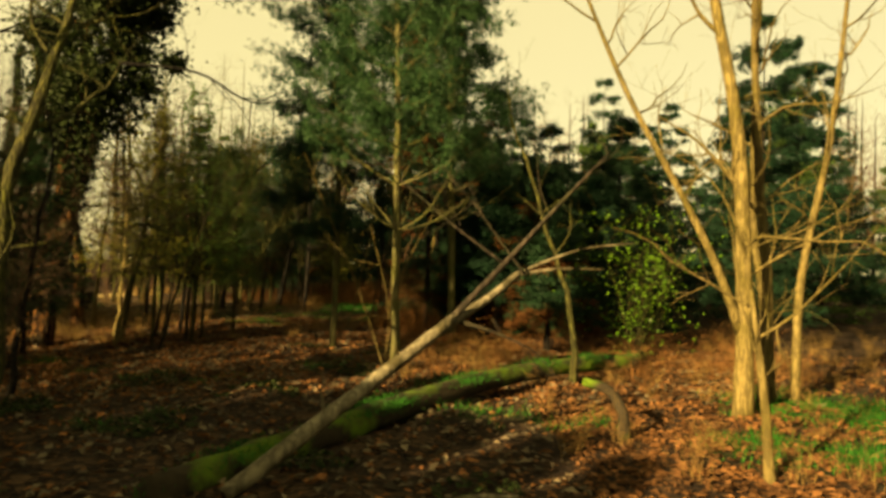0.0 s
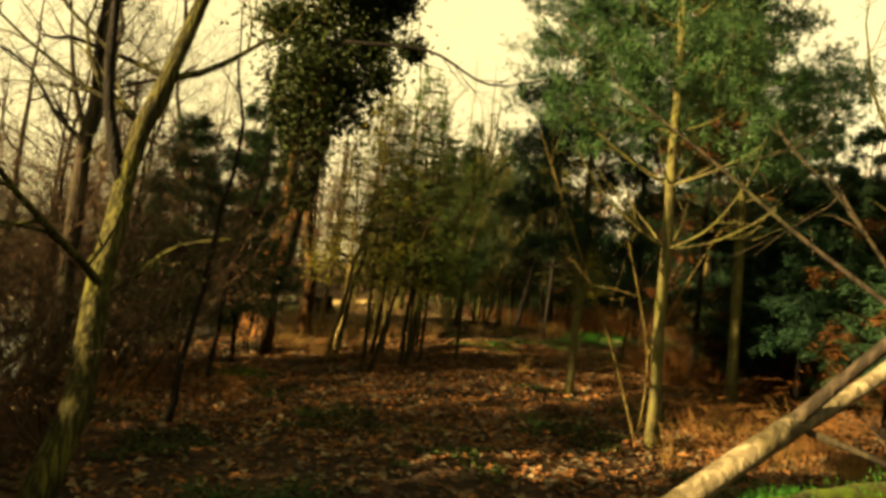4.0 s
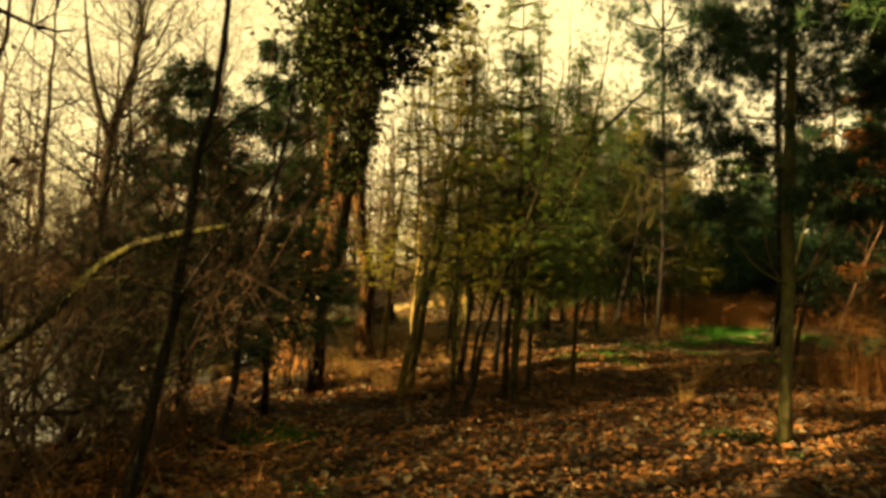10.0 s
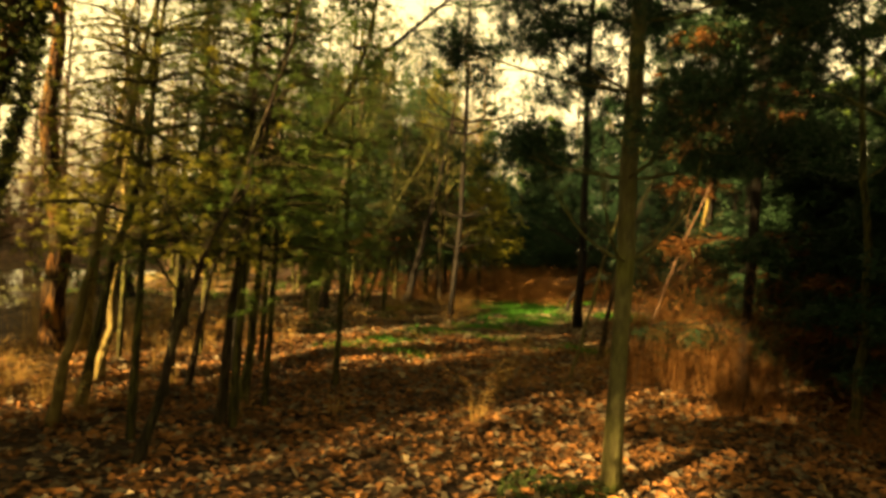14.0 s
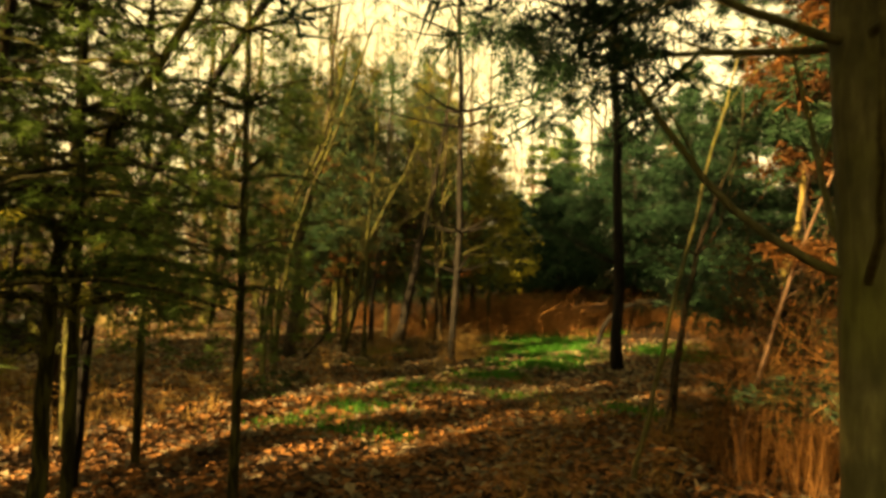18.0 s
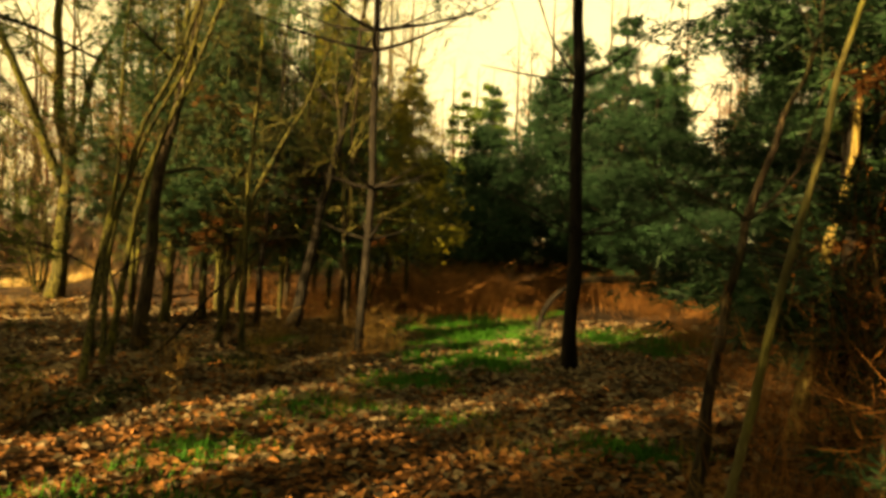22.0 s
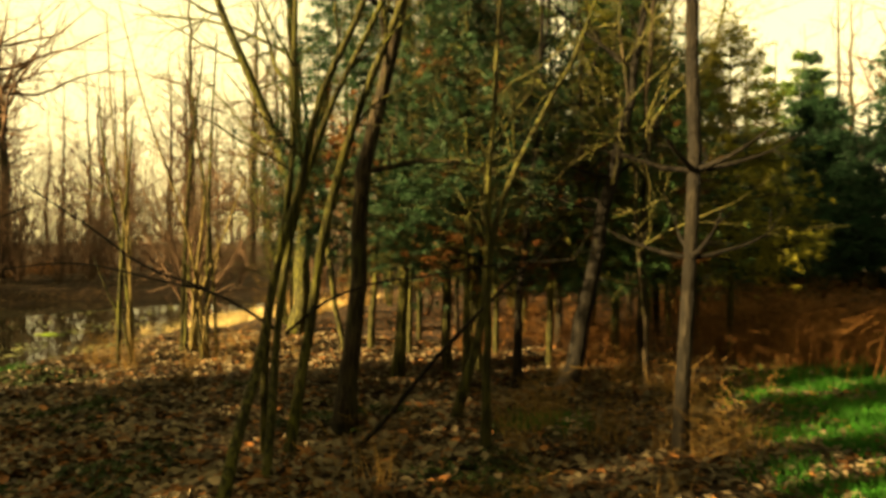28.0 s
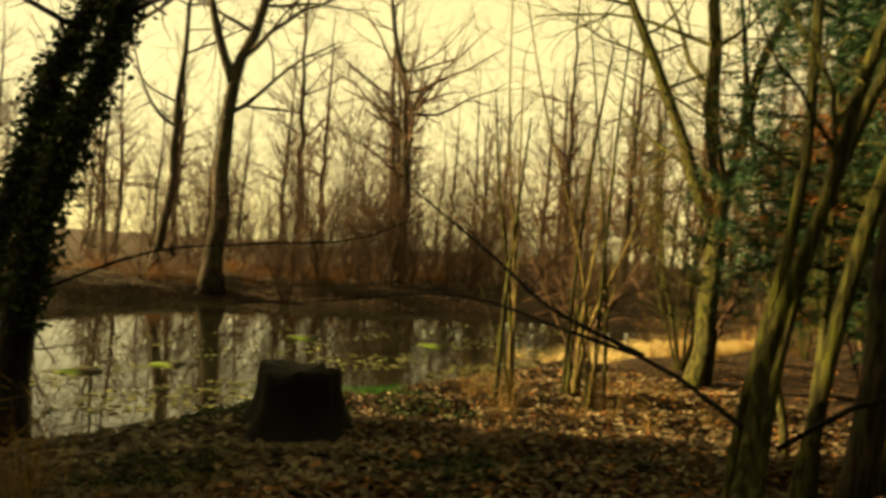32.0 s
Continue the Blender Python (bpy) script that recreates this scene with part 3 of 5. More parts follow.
def pine(points, radius, height, label, seed, whorls, mat=None, foliage=None, reach=1.3, tufts=60, bare_below=2.0, per=12, name="pine_tree",
         group="pines of the wood", length=0.13, width=0.014, dead=0.0, rise=0.55, taper=0.3, curve=0.10, limb=0.016, high=None, level=1.0, low=1.0):
    """A young pine: trunk, whorls of upturned branches, and needles on the outer part of those above bare_below."""
    rng = np.random.default_rng(seed)
    base = points[0]
    line, s = trunk_line(points, height, rng, 20, 0.01)
    tree = thing(name, (base[0], base[1], gz(base[0], base[1])), label, "tree", group)
    shift = np.array(tree.location)
    r = radius * (1 - (1 - taper) * s) * (1 + 0.35 * np.exp(-s * height / 0.18))
    for z in whorls:
        r = r * (1 + 0.18 * np.exp(-((line[:, 2] - z) / 0.05) ** 2))
    soup = Soup()
    soup.tube(line - shift, r, 12, 0.05, rng)
    part("trunk", soup, mat or BARK_PINE, tree)
    crown, rust = Soup(), Soup()
    for z in whorls:
        k = int(np.clip(np.searchsorted(line[:, 2], z), 1, len(line) - 1))
        u = (z - line[k - 1, 2]) / (line[k, 2] - line[k - 1, 2] + 1e-6)
        at = line[k - 1] + (line[k] - line[k - 1]) * np.clip(u, 0, 1)
        share = z / height
        turn = rng.uniform(0, 6.28)
        count = rng.integers(4, 7)
        for b in range(count):
            a = turn + b * 2 * np.pi / count + rng.normal() * 0.2
            far = reach * (1.1 - 0.75 * share ** 1.5) * rng.uniform(0.75, 1.15)
            if z < min(bare_below, 3.0):
                far *= low
            # High whorls, mostly out of view, are widened to shade the ground.
            if high and z > 6.4:
                far = high * (1.25 - 0.6 * share) * rng.uniform(0.8, 1.2)
            way = np.array([np.cos(a), np.sin(a), rise * rng.uniform(0.1, 0.8) * (level if z > bare_below else 1)])
            branch = wander(at - shift, way / np.linalg.norm(way), far, 8, 0.06, curve * (level if z > bare_below else 1), rng)
            soup, fine = Soup(), Soup()
            soup.tube(branch, np.linspace(limb, 0.005, len(branch)), 6, cap=False)
            tips = [branch[-1]]
            leafy = z > bare_below
            for _ in range(6 if leafy else 3):
                i = rng.integers(3, len(branch))
                d = branch[i] - branch[i - 1]
                d = d / np.linalg.norm(d) + rng.normal(size=3) * 0.5
                shoot = wander(branch[i], d / np.linalg.norm(d), far * rng.uniform(0.2, 0.42), 3, 0.15, 0.08, rng)
                fine.tube(shoot, np.linspace(0.006, 0.003, len(shoot)), 3, cap=False)
                tips.append(shoot[-1])
                tips.append(shoot[2])
            arm = part("branch", soup, mat or BARK_PINE, tree)
            tagged(part("twig_spray", fine, mat or BARK_PINE, arm), kind="stuff")
            if leafy:
                tips = np.array(tips)
                n = max(6, int(tufts * rng.uniform(0.6, 1.2) * (2.0 if high and z > 6.4 else 1.0)))
                pick = tips[rng.integers(0, len(tips), n)] + rng.normal(size=(n, 3)) * [0.13, 0.13, 0.07] * (far / 1.1)
                needles(rust if rng.random() < dead else crown, pick, rng, per, length, width)
    if crown.n:
        part("needle_foliage", crown, foliage or NEEDLE_MID, tree, smooth=False)
    if rust.n:
        part("dead_needles", rust, NEEDLE_DEAD, tree, "rust-brown dead needles", smooth=False)
    return tree


def conifer_mass(at, height, width, label, seed, foliage, layers=14, sprays=26, per=14, name="spruce_tree", group="dark conifers", base=0.4, length=0.15, wide=0.02, mat=None, dead=0, stem=0.06, plump=0.06):
    """A densely clothed conifer: drooping tiers of foliage down to near the ground."""
    rng = np.random.default_rng(seed)
    x, y = at
    z0 = gz(x, y)
    tree = thing(name, (x, y, z0), label, "tree", group)
    soup = Soup()
    line = np.array([[0, 0, -0.08], [0.02, 0.01, height * 0.35], [0.0, 0.05, height * 0.7], [0.0, 0.0, height]])
    line, s = spline(line, 10)
    soup.tube(line, 0.006 + stem * (1 - s), 9, 0.06, rng)
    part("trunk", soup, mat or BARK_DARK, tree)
    crown, wood, rust = Soup(), Soup(), Soup()
    for k in range(layers):
        u = (k + rng.uniform(0, 1)) / layers
        z = base + (height - base) * u
        far = width * (1 - u) ** 0.7 * rng.uniform(0.75, 1.15) + 0.12
        for b in range(7):
            a = rng.uniform(0, 6.28)
            tip = np.array([np.cos(a) * far, np.sin(a) * far, z + far * rng.uniform(-0.25, 0.2)])
            start = np.array([0, 0, z])
            arm = start + (tip - start) * np.linspace(0, 1, 5)[:, None] + np.array([0, 0, 1]) * (np.sin(np.linspace(0, 3.14, 5)) * far * 0.1)[:, None]
            wood.tube(arm, np.linspace(0.014, 0.004, 5), 4, cap=False)
            n = int(sprays * (0.4 + far / width))
            f = rng.uniform(0.25, 1.0, n) ** 0.7
            pts = start + (tip - start) * f[:, None] + rng.normal(size=(n, 3)) * [0.14 * far, 0.14 * far, plump]
            needles(rust if dead and rng.random() < dead * (1.4 - 1.9 * u) else crown, pts, rng, per, length, wide, 0.6, 0.25)
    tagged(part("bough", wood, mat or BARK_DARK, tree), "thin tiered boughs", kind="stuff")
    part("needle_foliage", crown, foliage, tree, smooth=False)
    if rust.n:
        part("dead_needles", rust, NEEDLE_DEAD, tree, "rust-brown dead foliage", smooth=False)
    return tree


def shrub(at, height, width, stems, label, seed, mat, leaf=None, count=0, size=0.05, name="shrub", category="shrub", group="", twigs=4, lean=0.35, thick=0.011):
    """Stems that spread from one foot, with twigs, and leaves if it has any."""
    rng = np.random.default_rng(seed)
    x, y = at
    bush = thing(name, (x, y, gz(x, y)), label, category, group)
    ends = []
    for _ in range(stems):
        a = rng.uniform(0, 6.28)
        way = np.array([np.cos(a) * lean * width / height * 1.6, np.sin(a) * lean * width / height * 1.6, 1.0])
        soup = Soup()
        long, fat = height * rng.uniform(0.6, 1.1), thick * rng.uniform(0.7, 1.2)
        line = wander(np.array([np.cos(a) * 0.06, np.sin(a) * 0.06, -0.05]), way / np.linalg.norm(way), long, 8, 0.11, 0.0, rng)
        soup.tube(line, np.linspace(fat, fat * 0.25, len(line)), 6, cap=False)
        stem = part("stem", soup, mat, bush)
        soup = Soup()
        for k in range(2, len(line)):
            for _ in range(2):
                d = (line[k] - line[k - 1]) / np.linalg.norm(line[k] - line[k - 1]) * 0.8 + rng.normal(size=3) * 0.5
                ends += branchy(soup, line[k], d / np.linalg.norm(d), long * rng.uniform(0.18, 0.4), fat * 0.4, rng, 1, 0.13, 0.0, twigs)
        tagged(part("twig_spray", soup, mat, stem), kind="stuff")
    if leaf is not None and count:
        ends = np.array(ends)
        pick = ends[rng.integers(0, len(ends), count)] + rng.normal(size=(count, 3)) * 0.11
        pick[:, 2] = np.maximum(pick[:, 2], 0.03)
        soup = Soup()
        soup.leaves(pick, rng.uniform(0.6, 1.3, count) * size, 0.3)
        part("leaves", soup, leaf, bush, smooth=False)
    return bush


def snag(name, label, category, points, r0, r1, mat, shoots, seed, length=1.0, thin=0.011, depth=2, way=(0.5, 0.1, 0.4), steps=16):
    """A single stem or bough through its points, with side branches from the steps named."""
    rng = np.random.default_rng(seed)
    line, u = spline(points, steps)
    ob = thing(name, tuple(points[0]), label, category)
    org_ = np.array(points[0], float)
    s = Soup()
    s.tube(line - org_, r0 + (r1 - r0) * u, 8, 0.07, rng)
    part("stem", s, mat, ob)
    for k in shoots:
        s = Soup()
        d = np.array(way) + rng.normal(size=3) * 0.45
        fine = Soup()
        branchy(s, line[k] - org_, d / np.linalg.norm(d), length * rng.uniform(0.7, 1.2), thin, rng, depth, 0.17, 0, 4, fine=fine)
        tagged(part("twig_spray", fine, mat, part("branch", s, mat, ob)), kind="stuff")
    return ob


def straight(x, y, lean=(0, 0), top=3.0):
    return [(x, y, 0.0), (x + lean[0] * 0.5, y + lean[1] * 0.5, top * 0.5), (x + lean[0], y + lean[1], top)]


thick_rng = np.random.default_rng(5)
# the pine with bare whorls beside the way, and its neighbours
pine([(-2.26, 13.87, 0), (-2.25, 13.96, 1.53), (-2.26, 14.0, 3.2)], 0.064, 10.5, "young pine with smooth grey-green stem and bare curved lower branches", 11,
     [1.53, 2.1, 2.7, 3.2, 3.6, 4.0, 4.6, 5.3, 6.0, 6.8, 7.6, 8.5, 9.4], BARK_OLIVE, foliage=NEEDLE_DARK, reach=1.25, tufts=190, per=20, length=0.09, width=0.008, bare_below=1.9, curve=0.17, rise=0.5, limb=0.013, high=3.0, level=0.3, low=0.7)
pine([(-0.84, 10.95, 0), (-0.86, 11.0, 1.4), (-0.92, 11.0, 4.7)], 0.068, 10.5, "slender pine with pale sunlit stem and green crown", 12,
     [2.2, 2.9, 3.5, 4.1, 4.7, 5.3, 6.0, 6.8, 7.6, 8.5, 9.4], BARK_OLIVE, NEEDLE_SEA, 1.5, 120, 2.8, dead=0.12, high=2.4)
pine([(0.1, 14.55, 0), (0.05, 14.6, 2.0), (-0.05, 14.6, 6.3)], 0.085, 11.5, "slender pine with pale stem and bluish-green crown", 13,
     [2.6, 3.2, 3.8, 4.4, 5.0, 5.6, 6.2, 7.0, 7.9, 8.8, 9.8, 10.6], BARK_OLIVE, NEEDLE_SEA, 1.7, 120, 3.0, dead=0.1, high=2.4)
# The next two stems get their shade from BARK_DARK's near-black colour.
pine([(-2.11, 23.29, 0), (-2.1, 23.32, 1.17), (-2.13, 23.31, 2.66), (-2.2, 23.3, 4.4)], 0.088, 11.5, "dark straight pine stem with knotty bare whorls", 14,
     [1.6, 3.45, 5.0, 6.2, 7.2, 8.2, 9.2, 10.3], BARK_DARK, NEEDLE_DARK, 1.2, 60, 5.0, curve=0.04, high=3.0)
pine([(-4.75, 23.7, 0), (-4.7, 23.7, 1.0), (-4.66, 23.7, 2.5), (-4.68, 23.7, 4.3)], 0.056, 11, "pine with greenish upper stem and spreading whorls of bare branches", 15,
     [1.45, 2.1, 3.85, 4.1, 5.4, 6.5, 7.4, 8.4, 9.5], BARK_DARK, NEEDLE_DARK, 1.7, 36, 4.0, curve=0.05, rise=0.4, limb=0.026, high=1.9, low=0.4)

# other pines and conifers that close the view ahead and to the side
for n, (x, y, h, w, kind) in enumerate([
        (-0.5, 17.4, 13.0, 1.0, 3), (-0.3, 20.6, 11.0, 1.6, 3), (0.6, 18.6, 3.2, 1.1, 3), (1.9, 17.4, 4.2, 1.5, 2), (2.9, 14.6, 3.6, 1.3, 1), (0.9, 20.4, 4.6, 1.5, 2), (2.4, 20.8, 5.0, 1.6, 2), (4.4, 18.0, 5.6, 1.7, 2), (0.5, 22.3, 12.0, 1.7, 3),
        (1.6, 23.8, 8.0, 1.6, 2), (3.6, 24.5, 6.8, 2.0, 2), (5.6, 22.0, 6.4, 1.9, 1), (7.2, 16.0, 7.5, 1.8, 1), (9.5, 19.0, 8.0, 2.0, 1), (1.1, 15.6, 3.8, 1.2, 1), (6.0, 27.0, 9.0, 2.2, 2), (3.2, 28.5, 8.0, 1.8, 2), (1.9, 13.4, 3.6, 1.1, 3), (0.9, 16.9, 3.0, 1.1, 3), (-0.1, 19.2, 9.5, 1.4, 3), (2.6, 16.0, 4.0, 1.4, 2)]):
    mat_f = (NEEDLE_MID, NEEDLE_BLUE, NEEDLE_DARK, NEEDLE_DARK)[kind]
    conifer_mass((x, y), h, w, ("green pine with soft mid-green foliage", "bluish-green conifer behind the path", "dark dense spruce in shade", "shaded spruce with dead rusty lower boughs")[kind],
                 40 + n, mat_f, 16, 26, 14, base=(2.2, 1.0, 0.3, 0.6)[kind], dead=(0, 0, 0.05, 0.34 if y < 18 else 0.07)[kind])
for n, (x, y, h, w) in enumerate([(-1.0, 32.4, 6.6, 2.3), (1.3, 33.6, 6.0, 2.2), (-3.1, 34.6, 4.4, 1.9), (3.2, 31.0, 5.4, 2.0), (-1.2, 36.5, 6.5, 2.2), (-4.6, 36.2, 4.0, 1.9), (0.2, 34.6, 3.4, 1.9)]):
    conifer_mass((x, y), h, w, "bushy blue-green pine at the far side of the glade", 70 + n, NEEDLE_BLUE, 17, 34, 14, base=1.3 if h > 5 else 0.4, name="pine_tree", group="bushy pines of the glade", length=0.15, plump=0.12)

# yellow-green thicket of young larch-like conifers behind the slim poles
for n, (x, y, h) in enumerate([(-6.6, 26.6, 5.0), (-7.6, 27.4, 5.4), (-5.5, 26.9, 4.8), (-8.7, 26.9, 5.2), (-4.6, 28.0, 3.6), (-6.2, 28.6, 5.6), (-9.3, 28.4, 5.2), (-7.0, 24.9, 4.6), (-7.9, 29.6, 5.8), (-5.2, 30.2, 3.8), (-9.8, 30.6, 5.6), (-7.3, 26.0, 4.4), (-8.2, 24.6, 4.2), (-6.0, 27.7, 5.0), (-8.3, 28.2, 5.2), (-7.0, 30.8, 5.6), (-6.2, 32.0, 5.4), (-8.9, 32.0, 5.6)]):
    golden = n % 3 == 1 and y > 27.6
    # Trees left of x = -6.9 get dark needles that stand in for shade.
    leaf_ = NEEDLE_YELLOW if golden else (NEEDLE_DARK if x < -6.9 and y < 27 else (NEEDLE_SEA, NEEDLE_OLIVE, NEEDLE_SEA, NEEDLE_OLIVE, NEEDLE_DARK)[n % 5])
    conifer_mass((x, y), h * (1.18 if x < -6 or y > 27 else 1.0), 1.05, "slim yellow-green young conifer in a thicket" if golden else "slim dark green young conifer, a few rusty sprays, in thicket", 90 + n, leaf_, 15, 17, 16, "young_conifer", "yellow-green thicket", 1.4 if y < 25.5 else 1.15, 0.10, 0.011, BARK_GREEN, dead=0 if golden else 0.10, stem=0.04, plump=0.17)

# slender bare poles that rise out of the thicket
pole_rng = np.random.default_rng(31)
for n in range(20):
    x, y = pole_rng.uniform(-9.5, -5.0), pole_rng.uniform(25.5, 33)
    bare_tree(straight(x, y, pole_rng.normal(size=2) * 0.35, 4.0), pole_rng.uniform(0.03, 0.06), pole_rng.uniform(6.5, 9.5), "slender bare pole with fine twigs in the thicket", 700 + n, BARK_GREEN if n % 2 else BARK_BROWN, 22, 0.22, 1.5, 5, name="pole_tree", twig_mat=BARK_PALE if n % 2 else BARK_OLIVE, group="bare poles of the thicket", joined=True, flare=0.2)

# ivy-clad trees and the old trunks by the pond
bare_tree([(-8.55, 14.6, 0), (-8.35, 14.68, 1.0), (-8.05, 14.78, 2.5), (-7.8, 14.88, 4.0), (-7.55, 15.0, 5.4)], 0.21, 8.8, "tall tree with a reddish flared trunk and ivy-wrapped crown, leaning slightly", 21, BARK_RED, 14, 0.48, 1.35, 4, name="ivy_tree", ivy=7500, ivy_out=0.12, ivy_from=0.24, crown=20000, crown_r=0.40, group="ivy-clad trees")
bare_tree([(-8.75, 14.5, 0), (-8.6, 14.56, 1.0), (-8.32, 14.62, 2.1), (-8.1, 14.68, 3.6), (-7.9, 14.74, 5.0)], 0.17, 8.0, "old tree with flared reddish foot and ivy-covered top", 22, BARK_RED, 9, 0.5, 0.8, 4, name="ivy_tree", ivy=3200, crown=1600, crown_r=0.26, group="ivy-clad trees", flare=0.9)
bare_tree([(-9.0, 17.22, 0), (-9.02, 17.2, 0.65), (-9.06, 17.2, 1.6), (-9.22, 17.15, 2.5), (-9.15, 17.17, 3.7)], 0.16, 7.5, "bent brown trunk beside the ivy tree", 23, BARK_RED, 8, 0.5, 1.6, 4, ivy=500, crown=1500)
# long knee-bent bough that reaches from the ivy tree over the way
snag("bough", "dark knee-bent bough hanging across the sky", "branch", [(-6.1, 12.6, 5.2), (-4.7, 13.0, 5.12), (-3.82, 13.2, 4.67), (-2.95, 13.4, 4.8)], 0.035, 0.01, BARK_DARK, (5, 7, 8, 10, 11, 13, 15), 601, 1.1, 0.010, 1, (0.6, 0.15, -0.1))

# mossy tree that leans by the start of the way
lt = bare_tree([(-4.3, 6.1, 0), (-4.2, 6.3, 0.55), (-4.3, 6.5, 1.3), (-4.45, 6.75, 2.2), (-4.3, 7.0, 3.1)], 0.105, 6.5, "leaning tree with patchy yellow-lit mossy bark, forked above head height", 24, BARK_GREEN, 12, 0.25, 1.7, 5, flare=0.25)
s = Soup()
s.tube(spline([(-0.15, 0.65, 2.15), (-0.3, 0.6, 2.7), (-0.35, 0.6, 3.6), (-0.3, 0.7, 5.0)], 10)[0], np.linspace(0.05, 0.015, 10), 8, 0.06, thick_rng)
part("fork_limb", s, BARK_DARK, lt)
bare_tree([(-6.4, 8.0, 0), (-6.4, 8.1, 2.0), (-6.35, 8.2, 4.0)], 0.10, 8.0, "straight grey-purple trunk behind the leaning tree", 25, BARK_FAR, 9, 0.35, 1.9, 4)
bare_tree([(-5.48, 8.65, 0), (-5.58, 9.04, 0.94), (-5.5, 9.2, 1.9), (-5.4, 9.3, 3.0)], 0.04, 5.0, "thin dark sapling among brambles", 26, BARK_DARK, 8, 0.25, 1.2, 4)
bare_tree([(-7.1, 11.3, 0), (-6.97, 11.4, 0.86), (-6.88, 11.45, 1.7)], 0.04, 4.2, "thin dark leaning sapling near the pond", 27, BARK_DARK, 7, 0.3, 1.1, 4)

# slim poles in a row before the thicket
for n, (pts, r, h, bark) in enumerate([
        ([(-6.75, 14.2, 0), (-6.4, 14.3, 1.77), (-6.15, 14.4, 3.26)], 0.045, 5.0, BARK_PALE), ([(-5.6, 13.6, 0), (-5.3, 13.7, 1.12), (-4.9, 13.8, 2.23)], 0.036, 4.0, BARK_BROWN),
        ([(-5.47, 14.6, 0), (-5.36, 14.65, 1.6), (-5.1, 14.75, 3.4)], 0.042, 5.5, BARK_BROWN), ([(-6.89, 14.74, 0), (-6.66, 14.79, 1.12), (-6.49, 14.82, 1.92), (-6.4, 14.84, 2.78)], 0.05, 4.8, BARK_GREEN),
        ([(-6.27, 15.1, 0), (-6.15, 15.13, 1.33), (-6.05, 15.15, 2.82)], 0.042, 5.0, BARK_BROWN), ([(-6.4, 15.8, 0), (-6.2, 15.85, 1.2), (-6.15, 15.9, 2.2)], 0.035, 3.8, BARK_BROWN),
        ([(-5.6, 15.35, 0), (-5.52, 15.36, 0.86), (-5.41, 15.37, 1.73), (-5.1, 15.4, 2.3), (-4.8, 15.45, 2.85)], 0.045, 5.0, BARK_GREEN), ([(-7.6, 16.1, 0), (-7.5, 16.2, 1.5), (-7.5, 16.2, 3)], 0.045, 5.5, BARK_PALE),
        ([(-8.9, 17.6, 0), (-8.8, 17.7, 1.5), (-8.6, 17.7, 3)], 0.06, 6.0, BARK_PALE), ([(-7.9, 18.4, 0), (-7.8, 18.4, 1.5), (-7.7, 18.4, 3)], 0.05, 6.0, BARK_BROWN)]):
    bare_tree(pts, r, h, ("slim pale sapling", "slim brown sapling", "slim green-tinged sapling")[(bark is BARK_BROWN) + 2 * (bark is BARK_GREEN)] + " rising from the leaf litter", 120 + n, bark, 11, 0.3, 1.0, 4, name="sapling", group="slim saplings", crown=0)

NEAR_THICKET = [(-5.35, 15.3, 4.0, 0.6), (-5.9, 14.0, 4.7, 1.0), (-6.2, 17.2, 5.4, 1.1), (-7.3, 17.8, 5.6, 1.1), (-5.0, 16.4, 4.8, 0.8), (-7.9, 16.9, 5.2, 0.95), (-6.7, 16.0, 5.0, 0.95)]
conifer_mass((-5.25, 14.4), 5.2, 0.95, "young evergreen with dark drooping sprays beside the poles", 140, NEEDLE_MID, 16, 13, 22, "young_conifer", "yellow-green thicket", 1.3, 0.065, 0.0065, BARK_GREEN, stem=0.035, plump=0.14)

for n, (x, y, h, w) in enumerate([(-7.7, 12.7, 4.3, 0.9), (-8.6, 12.3, 4.2, 1.15)]):
    conifer_mass((x, y), h, w, "dark evergreen with level spreading boughs by the ivy-clad trees", 150 + n, NEEDLE_SEA, 12, 26, 12, "yew_tree", "dark evergreens by the pond", 0.8, 0.12, 0.016, BARK_DARK, stem=0.04)

for n, (x, y, h, w) in enumerate(NEAR_THICKET):
    conifer_mass((x, y), h, w, "soft yellow-green young conifer behind the saplings" if n % 2 else "soft green young conifer behind the saplings", 160 + n, (NEEDLE_MID, NEEDLE_YELLOW, NEEDLE_OLIVE, NEEDLE_YELLOW)[n % 4], 13, 20 if n in (2, 3, 4) else 11, 22, "young_conifer", "yellow-green thicket", 1.3, 0.065, 0.006, plump=0.13, mat=BARK_GREEN, stem=0.03)

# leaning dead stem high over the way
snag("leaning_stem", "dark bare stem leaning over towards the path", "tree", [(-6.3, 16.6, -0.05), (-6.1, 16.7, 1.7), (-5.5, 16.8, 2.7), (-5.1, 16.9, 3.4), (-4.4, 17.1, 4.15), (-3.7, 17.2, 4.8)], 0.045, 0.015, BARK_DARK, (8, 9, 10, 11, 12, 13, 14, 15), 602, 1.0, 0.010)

# slanting fallen tree caught in the brambles by the pond
snag("fallen_tree", "slanting half-fallen mossy stem with bare twigs", "tree", [(-7.9, 8.5, 0.0), (-7.1, 8.9, 0.85), (-6.65, 9.1, 1.2), (-6.15, 9.32, 1.68), (-5.5, 9.6, 1.85)], 0.055, 0.02, BARK_GREEN, (3, 6, 9, 12, 15), 603, 1.1, 0.011, 2, (0.4, 0.1, 0.2))
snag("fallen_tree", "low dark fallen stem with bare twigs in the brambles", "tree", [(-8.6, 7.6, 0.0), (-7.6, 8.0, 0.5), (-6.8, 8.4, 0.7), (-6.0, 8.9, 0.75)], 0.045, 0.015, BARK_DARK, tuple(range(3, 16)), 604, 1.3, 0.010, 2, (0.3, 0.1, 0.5))

